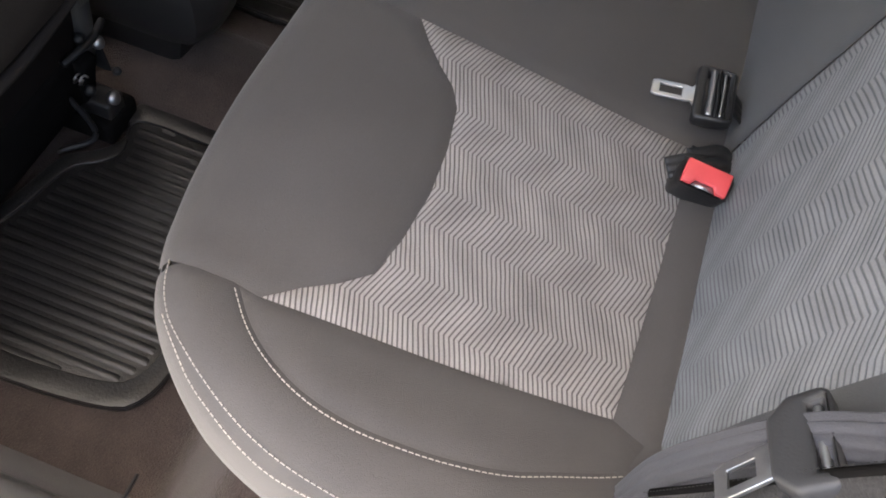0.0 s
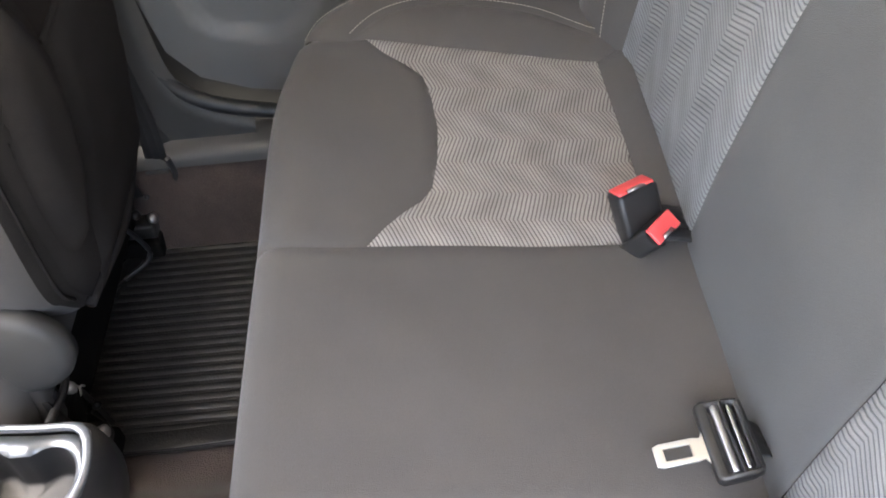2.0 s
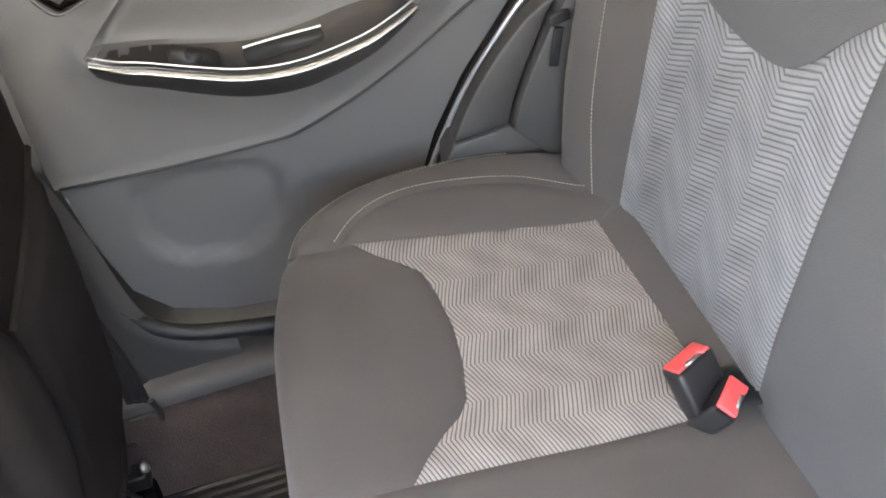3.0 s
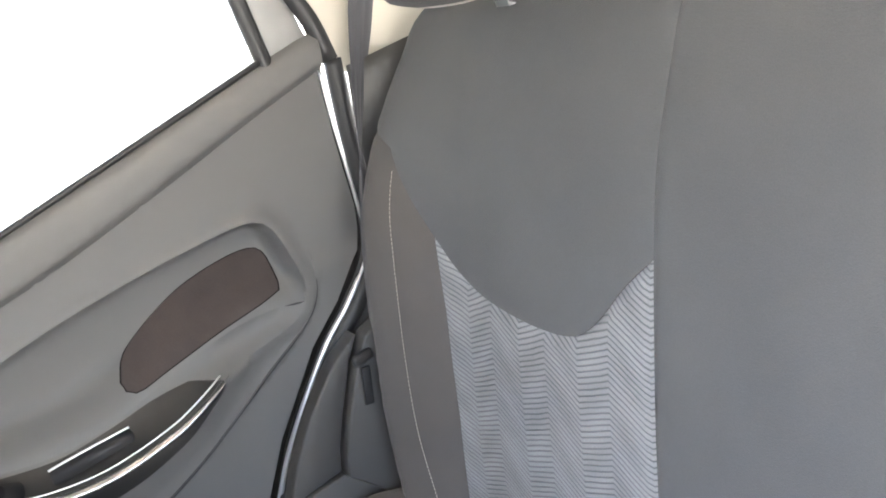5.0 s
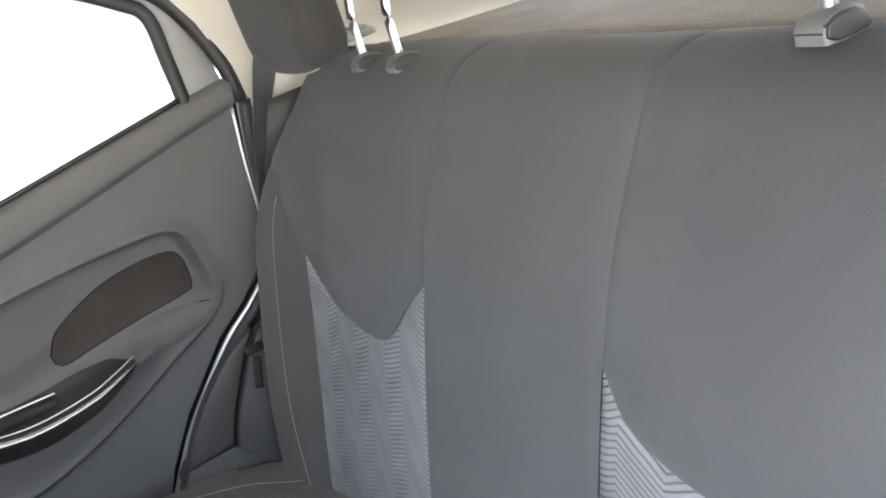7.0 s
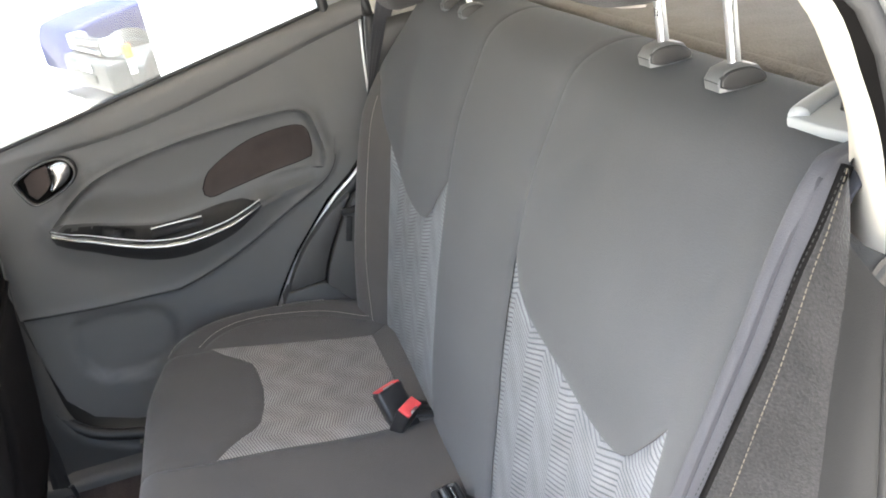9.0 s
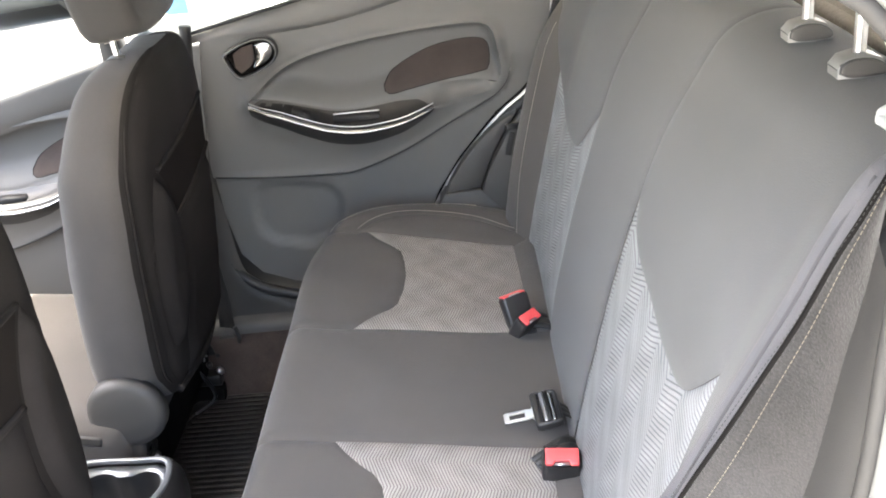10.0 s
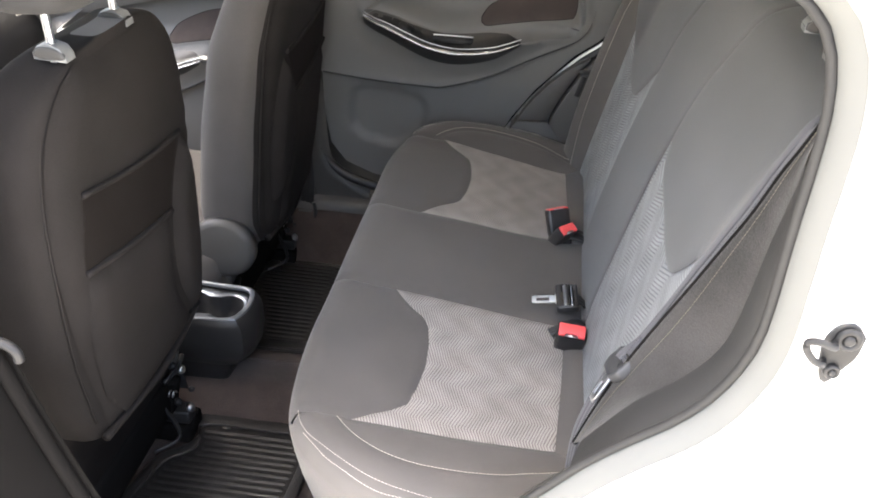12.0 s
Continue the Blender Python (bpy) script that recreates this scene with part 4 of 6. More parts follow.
# ---- left door opening: seal, jamb and white body ----
APER = spline([(0.95, 1.484), (0.60, 1.479), (0.30, 1.454), (0.12, 1.410), (0.045, 1.369), (0.008, 1.346), (-0.021, 1.325), (-0.037, 1.301), (-0.046, 1.270), (-0.050, 1.235), (-0.050, 1.190), (-0.0485, 1.140),
                (-0.048, 1.090), (-0.047, 1.035), (-0.042, 0.996), (-0.028, 0.957), (-0.008, 0.923), (0.019, 0.893), (0.060, 0.859), (0.098, 0.824), (0.128, 0.790), (0.199, 0.705), (0.269, 0.6115), (0.329, 0.520), (0.389, 0.462), (0.469, 0.438), (0.60, 0.430), (0.95, 0.428)], 420)
tang = np.gradient(APER, axis=0)
norm = np.stack([tang[:, 1], -tang[:, 0]], 1)
norm /= np.linalg.norm(norm, axis=1, keepdims=True)
norm *= np.sign(((APER - np.array([0.45, 0.95])) * norm).sum(1))[:, None]


def flange(levels):
    return sheet([[(x, p[0] + n[0] * o, p[1] + n[1] * o) for p, n in zip(APER, norm)] for o, x in levels])


body = thing("body_side", "white painted car body round the open rear doorway", "car body", kind="structure")
part("door_jamb", flange([(0.001, -0.683), (0.004, -0.690), (0.009, -0.696), (0.015, -0.701), (0.0205, -0.7045)]), JAMB, body, "white jamb coloured grey for shade")
part("quarter_panel", flange([(0.0205, -0.7045), (0.024, -0.7056), (0.050, -0.712), (0.10, -0.722), (0.14, -0.733), (0.19, -0.748), (0.23, -0.765), (0.26, -0.80), (0.275, -0.835), (0.32, -0.845), (0.60, -0.845)]), PAINT, body, "white painted body panel")
oseal = thing("opening_seal", "black rubber seal round the open rear doorway", "door seal", kind="structure")
lip = [APER[int(k)] for k in np.linspace(80, int(np.argmin(abs(APER[:, 1] - 1.165) + 9 * (APER[:, 0] > 0.0))), 60)]
part("seal_lip", sheet([[(-0.645, y, z) for y, z in strip_out], [(-0.668, 0.5 * (y + a) + 0.001, 0.5 * (z + b)) for (y, z), (a, b) in zip(strip_out, lip)], [(-0.682, a, b) for a, b in lip]]), BLACKTRIM, oseal, "black rubber lip over the pillar trim")
part("seal_bulb", tube([(-0.683, y, z) for y, z in (APER - norm * 0.002)[::4]], 0.0048, n=10, smooth=False, up=(1, 0, 0)), EDGEPLASTIC, oseal)
part("joint_sealant", tube([(-0.7055, y, z) for y, z in (APER + norm * 0.0215)[::4]], 0.0012, n=6, smooth=False, up=(1, 0, 0)), GREYTRIM, oseal, "thin bead of sealant")

# latch striker on the jamb
striker = thing("latch_striker", "dark steel door latch striker bolted on the white jamb", "latch striker")
sm = Matrix.Translation((-0.716, -0.102, 1.030)) @ Matrix(((0, 0, -1, 0), (1, 0, 0, 0), (0, 1, 0, 0), (0, 0, 0, 1))) @ pose(0, 0, 0, 0, 0, 8) @ Matrix.Scale(0.90, 4)
base = [tuple(p) for p in spline([(-0.020, 0.024), (-0.006, 0.036), (0.010, 0.030), (0.017, 0.010), (0.012, -0.016), (0.004, -0.036), (-0.004, -0.038), (-0.012, -0.020), (-0.020, 0.0), (-0.020, 0.024)], 28)][:-1]
part("base_plate", plate(base, 0.005, sm @ pose(0, 0, 0.005), 0.001), DARKSTEEL, striker)
for xb, yb, r in ((-0.003, 0.020, 0.0135), (-0.002, -0.021, 0.0085)):
    part("bolt_washer", lathe([(r, 0.0), (r, 0.004), (r * 0.86, 0.006), (r * 0.55, 0.006), (r * 0.50, 0.003)], 20, sm @ pose(xb, yb, 0.005)), DARKSTEEL, striker)
    part("bolt_head", lathe([(r * 0.5, 0.0), (r * 0.5, 0.005), (r * 0.35, 0.0065)], 6, sm @ pose(xb, yb, 0.006)), DARKSTEEL, striker, "steel bolt head")
part("loop", tube([tuple((sm @ Vector(p)).to_tuple()) for p in ((0.008, 0.012, 0.004), (0.012, 0.014, 0.018), (0.030, 0.020, 0.024), (0.040, 0.016, 0.022), (0.037, 0.006, 0.022), (0.026, -0.004, 0.022), (0.014, -0.010, 0.016), (0.010, -0.012, 0.004))], 0.0036, n=8), DARKSTEEL, striker)

# left felt side panel with stitched edge and the plastic below it
felt = thing("side_panel", "grey felt side panel with stitched edge beside the backrest", "side panel")
FELT_IN = spline([(-0.620, -0.068, 1.213), (-0.616, -0.055, 1.178), (-0.611, -0.045, 1.150), (-0.604, -0.029, 1.100), (-0.597, -0.009, 1.050), (-0.590, 0.011, 1.000), (-0.582, 0.034, 0.945), (-0.574, 0.060, 0.880), (-0.564, 0.086, 0.800), (-0.552, 0.104, 0.730)], 60)
FELT_OUT = spline([(-0.6215, -0.067, 1.213), (-0.637, -0.057, 1.188), (-0.640, -0.051, 1.145), (-0.640, -0.043, 1.093), (-0.640, -0.035, 1.027), (-0.639, -0.027, 0.980), (-0.637, -0.012, 0.945), (-0.632, 0.018, 0.905), (-0.625, 0.055, 0.865), (-0.610, 0.100, 0.790)], 60)


def felt_row(f, lift=0.0):
    """A line along the felt at the share f of its width, hollow in the middle."""
    line = FELT_IN * (1 - f) + FELT_OUT * f
    hollow = 0.004 * math.sin(math.pi * min(max(f, 0.0), 1.0)) - lift
    return line + np.array([(0.55 * hollow, -0.65 * hollow, -0.25 * hollow)])


felt_rows = [FELT_IN + np.array([(0.035, -0.045, 0.0)]), FELT_IN + np.array([(0.008, -0.008, 0.0)])] + [felt_row(f) for f in np.linspace(0, 1, 12)]
part("felt_face", sheet(felt_rows), ARCH, felt)
# Piping made thicker and black to include the shadow beside the belt.
part("piping", tube([tuple(p) for p in FELT_IN + np.array([(0.003, -0.002, 0.0)])], 0.0036, n=8, smooth=False), BLACKTRIM, felt, "piped edge blackened for the belt shadow")
part("stitching", dashes(felt_row(0.22, 0.0012), (-0.0008, 0.0010, 0.0004), length=0.0030, gap=0.0014, r=0.00036), material("ochre_thread", (0.105, 0.092, 0.066), 0.7, depth=0), felt, "row of ochre stitches")
part("stitching", dashes(felt_row(-0.10, 0.0030), (-0.0008, 0.0010, 0.0004), length=0.0022, gap=0.0020, r=0.0003), EDGEPLASTIC, felt, "row of grey stitches")
keep = np.array([(p[0], p[1]) for p in APER if -0.075 < p[0] < 0.12 and 0.75 < p[1] < 1.172])
inner_edge = np.stack([np.full(len(keep), -0.680), keep[:, 0] - 0.001, keep[:, 1]], 1)
inner_edge = spline(inner_edge, 60)
strip_line = spline(FELT_OUT[FELT_OUT[:, 2] < 1.186], 60)
strip_rows = [strip_line * (1 - f) + inner_edge * f + np.array([(-0.006 * math.sin(math.pi * f), 0.004 * math.sin(math.pi * f), 0.0)]) for f in np.linspace(0, 1, 6)]
edge_strip = part("edge_strip", sheet(strip_rows), EDGEPLASTIC, felt, "smooth charcoal plastic edge strip")
part("clip_slot", box((0.004, 0.004, 0.034), pose(-0.650, -0.066, 1.098, 4), 0.001), SEAL, edge_strip)
lp = thing("arch_trim", "black plastic wheel arch trim at the open doorway", "side trim", kind="structure")
part("arch_face", patch([(0.0, 0.838), (0.045, 0.805), (0.11, 0.748), (0.185, 0.668), (0.255, 0.573), (0.315, 0.478), (0.36, 0.43), (0.36, 0.33), (0.0, 0.33), (-0.04, 0.6), (-0.02, 0.78)], lambda p, k: np.stack([-0.622 + k + 0.045 * smooth01(reach(APER, p, closed=False), 0.02, 0.10), p[:, 0], p[:, 1]], 1), step=0.02, rings=()), PLASTIC_DEEP, lp)

# ---- sills and B pillars ----
for sgn, nm in ((1, "sill_plate"), (-1, "sill_plate")):
    prof = [(0.622, 0.372), (0.625, 0.383), (0.632, 0.394), (0.650, 0.399), (0.668, 0.404), (0.690, 0.400), (0.72, 0.36), (0.76, 0.30)]
    prof = spline(prof, 24)
    rowsx = [[(sgn * x, y, z + 0.0 * y) for x, z in prof] for y in np.linspace(0.33, 1.9, 30)]
    sill = part(nm, sheet(rowsx), SIDEPLASTIC)
    tagged(sill, "dark grey plastic sill scuff plate at the doorway", "sill plate", kind="structure")
    part("sill_carpet", sheet([[(sgn * x, y, z) for x, z in spline([(0.565, 0.215), (0.588, 0.27), (0.608, 0.33), (0.628, 0.376)], 10)] for y in np.linspace(0.33, 1.9, 40)]), CARPET, sill, "dark brown carpet on the inner side")
    for k in range(2):
        y0 = 0.50 + 0.40 * k
        part("joint", box((0.10, 0.003, 0.004), pose(sgn * 0.632, y0, 0.400, 0, 0, 0)), PLASTIC_DEEP, sill)
for sgn in (1, -1):
    bp = thing("pillar_post", "dark grey plastic trim of the middle pillar", "pillar", kind="structure")
    line = [(0.600, 0.405), (0.628, 0.50), (0.668, 0.60), (0.706, 0.70), (0.738, 0.80), (0.766, 0.90), (0.800, 1.05), (0.85, 1.2), (0.88, 1.46)] if sgn < 0 else [(0.735, 0.40), (0.765, 0.60), (0.790, 0.80), (0.845, 1.0), (0.89, 1.2), (0.91, 1.46)]
    verts = []
    for y, z in spline(line, 20):
        for dx, dy in ((0.10 if sgn < 0 else 0.01, 0.05), (0.0, 0.0), (-0.030, 0.012), (-0.040, 0.04), (-0.040, 0.10), (-0.01, 0.13)):
            verts.append((sgn * (0.690 + dx + (0 if z < 1 else -0.12 * (z - 1.0))), y + dy * (1.0 if sgn < 0 else float(np.interp(z, (0.9, 1.05), (1.0, 0.35)))), z))
    faces = [(j * 6 + k, j * 6 + k + 1, (j + 1) * 6 + k + 1, (j + 1) * 6 + k) for j in range(19) for k in range(5)]
    # The doorway-side pillar is blackened to stand for shade on it.
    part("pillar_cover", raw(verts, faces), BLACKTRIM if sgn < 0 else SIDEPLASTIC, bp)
    if sgn > 0:
        front_edge = [tuple(p) for p in spline([(0.775, 0.900), (0.756, 0.800), (0.745, 0.740), (0.735, 0.655), (0.728, 0.550), (0.716, 0.505), (0.690, 0.469), (0.659, 0.446), (0.618, 0.424)], 40)]
        foot = front_edge + [(0.618, 0.397), (0.764, 0.392), (0.92, 0.392), (0.92, 0.900)]
        part("pillar_foot", patch(foot, lambda p, k: np.stack([0.650 + 0.016 * (1 - smooth01(reach(front_edge, p, closed=False), 0.0, 0.012)) + 0.006 * smooth01(p[:, 1], 0.48, 0.40), p[:, 0], p[:, 1]], 1), step=0.014, seam=0.0, rings=(0.003, 0.007)), SIDEPLASTIC, bp, "flared plastic foot of the pillar")
    if sgn < 0:
        for off, r in ((0.0, 0.009), (0.022, 0.005)):
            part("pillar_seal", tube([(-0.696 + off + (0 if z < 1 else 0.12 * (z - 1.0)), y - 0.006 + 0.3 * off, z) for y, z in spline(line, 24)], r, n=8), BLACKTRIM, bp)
        part("door_hinge", tube([(-0.70, 0.765, 0.905), (-0.70, 0.742, 0.908), (-0.70, 0.728, 0.898), (-0.70, 0.726, 0.885)], 0.006, n=8), DARKSTEEL, bp, "dark metal check strap bracket")

# ---- headrests ----
def headrest(name, centre, tilt, label, group, size=(0.125, 0.055, 0.085), post=0.11, depth_drop=0.10, back=0.0):
    h = thing(name, label, "headrest", group)
    prof = spline([(-1.0, -0.35), (-0.98, 0.55), (-0.80, 0.98), (0.0, 1.08), (0.80, 0.98), (0.98, 0.55), (1.0, -0.35), (0.92, -0.90), (0.5, -1.05), (0.0, -1.08), (-0.5, -1.05), (-0.92, -0.90), (-1.0, -0.35)], 49)[:-1]
    m = Matrix.Translation(centre) @ pose(0, 0, 0, tilt)
    layers = []
    for f, sc in ((-1.0, 0.80), (-0.92, 0.92), (-0.70, 0.99), (-0.2, 1.0), (0.4, 1.0), (0.75, 0.97), (0.94, 0.88), (1.0, 0.74)):
        layers.append([m @ Vector((x * sc * size[0], f * size[1], z * sc * size[2])) for x, z in prof])
    verts = [v for lay in layers for v in lay]
    n = len(prof)
    faces = [(j * n + k, j * n + (k + 1) % n, (j + 1) * n + (k + 1) % n, (j + 1) * n + k) for j in range(len(layers) - 1) for k in range(n)]
    faces += [tuple(range(n))[::-1], tuple(range((len(layers) - 1) * n, len(layers) * n))]
    part("pad", raw(verts, faces), HEADFAB, h)
    seam = [m @ Vector((x * 1.004 * size[0], 0.42 * size[1], z * 1.004 * size[2])) for x, z in prof[4:44]]
    part("seam", tube([tuple(v) for v in seam], 0.0013, n=6, smooth=False), THREAD_DIM, h, "pale piped seam")
    for s in (-1, 1):
        foot = Vector((centre[0] + s * post / 2, centre[1] + back, centre[2] - size[2] - depth_drop))
        top = m @ Vector((s * post / 2, -0.2 * size[1], size[2] * 0.1))
        knee = Vector((top.x, foot.y + 0.006, top.z - 0.012))
        part("post", tube([tuple(foot), tuple(foot.lerp(knee, 0.5)), tuple(knee), tuple(top)], 0.0052, n=12), SATIN, h, "chrome post")
    return h


GUIDE_Y, GUIDE_Z = -0.144, 1.202
headrest("rear_headrest", (0.338, -0.020, 1.302), -4, "dark grey fabric rear headrest on two chrome posts", "rear headrests", size=(0.108, 0.028, 0.087), post=0.104, depth_drop=0.045, back=-0.102)
headrest("rear_headrest", (-0.3285, -0.076, 1.364), -4, "dark grey fabric rear headrest raised high on chrome posts", "rear headrests", size=(0.106, 0.044, 0.085), post=0.116, depth_drop=0.107, back=-0.069)


def guide_block(name, x, y, z, parent_label, sx=1.0):
    g = thing(name, parent_label, "headrest guide", "headrest guides")
    prof = [(-0.030, 0.0), (-0.031, 0.010), (-0.022, 0.019), (0.000, 0.023), (0.020, 0.018), (0.030, 0.006), (0.031, -0.002)]
    verts = []
    for side, sc in ((-1, 0.80), (-0.86, 1.0), (0.86, 1.0), (1, 0.80)):
        for yy, zz in prof:
            verts.append((x + side * 0.0112 * sx, y - yy * 0.68 * (0.94 + 0.06 * sc), z + (0.85 * zz * (0.85 + 0.15 * sc) if zz > 0 else zz)))
    n = len(prof)
    faces = [(j * n + k, j * n + k + 1, (j + 1) * n + k + 1, (j + 1) * n + k) for j in range(3) for k in range(n - 1)]
    faces += [tuple(range(n))[::-1], tuple(range(3 * n, 4 * n))]
    part("sleeve_cap", raw(verts, faces), GUIDEGREY, g)
    side = Matrix(((0, 0, -1, x - 0.0106 * sx), (-1, 0, 0, y), (0, 1, 0, z + 0.0075), (0, 0, 0, 1)))
    pill = [tuple(p) for p in spline([(-0.0185, -0.003), (-0.0175, 0.0035), (-0.009, 0.0075), (0.006, 0.0070), (0.0165, 0.0015), (0.0185, -0.0045), (0.009, -0.0060), (-0.009, -0.0062), (-0.0185, -0.003)], 28)][:-1]
    part("button_rim", plate([(u * 1.08, v * 1.15) for u, v in pill], 0.003, side @ pose(0, 0, 0.0008), 0.0006), SEAL, g, "dark line round the button")
    part("side_button", plate(pill, 0.004, side @ pose(0, 0, 0.0022), 0.0010), SIDEPLASTIC, g, "darker release button")
    part("front_line", tube([(x - 0.0100 * sx, y + 0.0208, z + 0.0072), (x, y + 0.0210, z + 0.0074), (x + 0.0100 * sx, y + 0.0208, z + 0.0072)], 0.0006, n=6), SEAL, g, "thin joint line")
    return g


for cx, cy, cz in ((0.278, -0.122, 1.180), (0.382, -0.122, 1.180), (-0.2705, GUIDE_Y, GUIDE_Z - 0.006), (-0.3865, GUIDE_Y, GUIDE_Z - 0.006)):
    guide_block("headrest_guide", cx, cy, cz, "grey plastic headrest guide on top of the backrest")

# seat release and belt guide bezels on the backrest shoulders
for sgn in (1, -1):
    bz = thing("belt_guide", "pale grey plastic belt guide on the backrest shoulder", "belt guide", "belt guides")
    shift = lambda pts: [(sgn * (x - 0.555), y + 0.145) for x, y in pts][::sgn]
    out = shift([(0.522, -0.1020), (0.550, -0.1030), (0.580, -0.1090), (0.593, -0.115), (0.600, -0.140), (0.596, -0.186), (0.570, -0.194), (0.497, -0.194), (0.488, -0.186), (0.489, -0.160), (0.495, -0.142), (0.502, -0.126), (0.511, -0.109), (0.516, -0.101)])
    m = pose(sgn * 0.555, -0.145, 1.2125, -3, 0, 0)
    part("cover", plate(out, 0.008, m, 0.0022), BEZEL, bz)
    ridge = shift([(0.586, -0.183), (0.545, -0.184), (0.506, -0.182), (0.4965, -0.172), (0.4980, -0.155), (0.5040, -0.140), (0.5110, -0.125), (0.5190, -0.111), (0.5230, -0.1060)])
    part("raised_rim", tube([tuple(m @ Vector((x, y, 0.0008))) for x, y in ridge], 0.0070, n=10, flat=0.75), BEZEL, bz)
    part("slot_gap", plate(shift([(0.524, -0.136), (0.534, -0.1275), (0.596, -0.128), (0.596, -0.139), (0.533, -0.141)]), 0.004, m @ pose(0, 0, 0.0012)), PLASTIC_DEEP, bz, "dark belt slot")
    part("slot_lip", tube([tuple(m @ Vector((x, y, 0.0020))) for x, y in shift([(0.530, -0.141), (0.548, -0.1405), (0.594, -0.1400)])], 0.0058, n=10, flat=0.8), BEZEL, bz, "rounded lip behind the slot")

# ---- belts ----
belt_r = thing("seat_belt", "grey webbing shoulder belt hanging beside the backrest", "seat belt", "seat belts")
part("webbing", ribbon([(0.622, -0.150, 1.43), (0.620, -0.105, 1.29), (0.618, -0.062, 1.195), (0.615, -0.026, 1.115), (0.612, 0.006, 1.03), (0.610, 0.030, 0.966), (0.606, 0.052, 0.90), (0.598, 0.072, 0.83), (0.585, 0.085, 0.74), (0.570, 0.09, 0.62)], 0.046,
     [(-0.35, 0.93, 0.1)] * 2 + [(-0.45, 0.89, 0.1), (-0.75, 0.65, 0.1), (-0.93, 0.36, 0.1)] + [(-0.94, 0.33, 0.05)] * 5, count=60), WEB, belt_r)
part("stop_button", box((0.010, 0.030, 0.014), pose(0.598, 0.096, 0.820, 0, 0, 10), 0.004), PLASTIC_DEEP, belt_r)
part("tongue", box((0.004, 0.012, 0.05), pose(0.594, 0.104, 0.785, 14, 0, 0), 0.0015), DARKSTEEL, belt_r, "dark steel tongue")

belt_l = thing("seat_belt", "grey webbing shoulder belt lying along the backrest edge", "seat belt", "seat belts")
ACROSS = (0.99, 0.10, 0.0)
BELT = [(-0.603, -0.071, 1.200), (-0.594, -0.050, 1.150), (-0.587, -0.033, 1.100), (-0.580, -0.014, 1.050), (-0.573, 0.005, 1.000), (-0.566, 0.023, 0.950), (-0.559, 0.041, 0.900), (-0.551, 0.062, 0.862), (-0.544, 0.082, 0.80), (-0.536, 0.098, 0.72), (-0.530, 0.100, 0.62)]
part("webbing", ribbon([(-0.575, -0.140, 1.200), (-0.592, -0.100, 1.206)] + BELT, 0.038, [(0.75, 0.35, 0.0), (0.80, 0.20, 0.0)] + [ACROSS] * 6 + [(0.90, 0.30, -0.20)] * 5, count=80), WEB, belt_l)
STRIPE = material("darker_webbing_stripe", (0.034, 0.034, 0.040), 0.85, vary=0.1, scale=20, grain=0.6, grain_scale=900, depth=0.0003)
for side in (-1, 1):
    part("woven_stripe", ribbon([(x + side * 0.0072 - 0.0007, y + side * 0.0007 + 0.0014, z + 0.0004) for x, y, z in BELT[:8]], 0.0030, [ACROSS] * 8, thick=0.0005, count=50), STRIPE, belt_l, "darker woven stripe along the belt")
part("lap_webbing", ribbon([(x + 0.0035, y + 0.0022, z - 0.0006) for x, y, z in BELT[6:]], 0.020, [(0.90, 0.30, -0.20)] * 5, count=34), WEB, belt_l)
GRIP = material("charcoal_grip_plastic", (0.034, 0.034, 0.036), 0.5, vary=0.08, scale=20, depth=0.0002)
TX, TY = Vector((0.93, 0.05, -0.36)).normalized(), Vector((-0.39, 0.67, -0.63)).normalized()
TY = (TY - TX * TY.dot(TX)).normalized()
TZ = TX.cross(TY)
tm = Matrix.Translation((-0.551, 0.062, 0.858)) @ Matrix((TX, TY, TZ)).transposed().to_4x4()
grip_out = [(-0.035, -0.014), (-0.030, -0.018), (0.030, -0.018), (0.035, -0.014), (0.034, 0.006), (0.020, 0.018), (-0.020, 0.018), (-0.034, 0.006)]
tongue = part("tongue_grip", plate(grip_out, 0.014, tm @ pose(0, 0, -0.001 if TZ.y < 0 else 0.010), 0.003, holes=([(-0.024, -0.013), (0.024, -0.013), (0.024, -0.005), (-0.024, -0.005)],)), GRIP, belt_l, "charcoal tongue grip")
blade = [(-0.0125, 0.0), (0.0125, 0.0), (0.0130, 0.030), (0.0095, 0.038), (-0.0095, 0.038), (-0.0130, 0.030)]
slot2 = [(-0.0065, 0.012), (0.0065, 0.012), (0.0065, 0.030), (-0.0065, 0.030)]
part("blade", plate(blade, 0.003, tm @ pose(-0.003, 0.016, 0.004, -14), 0.0006, holes=(slot2,)), STEEL, tongue, "steel latch blade with slot")
part("loop_bar", tube([tuple(tm @ Vector(v)) for v in ((-0.024, -0.009, 0.004), (0.0, -0.009, 0.005), (0.024, -0.009, 0.004))], 0.0028, n=8), STEEL, tongue, "steel loop bar")

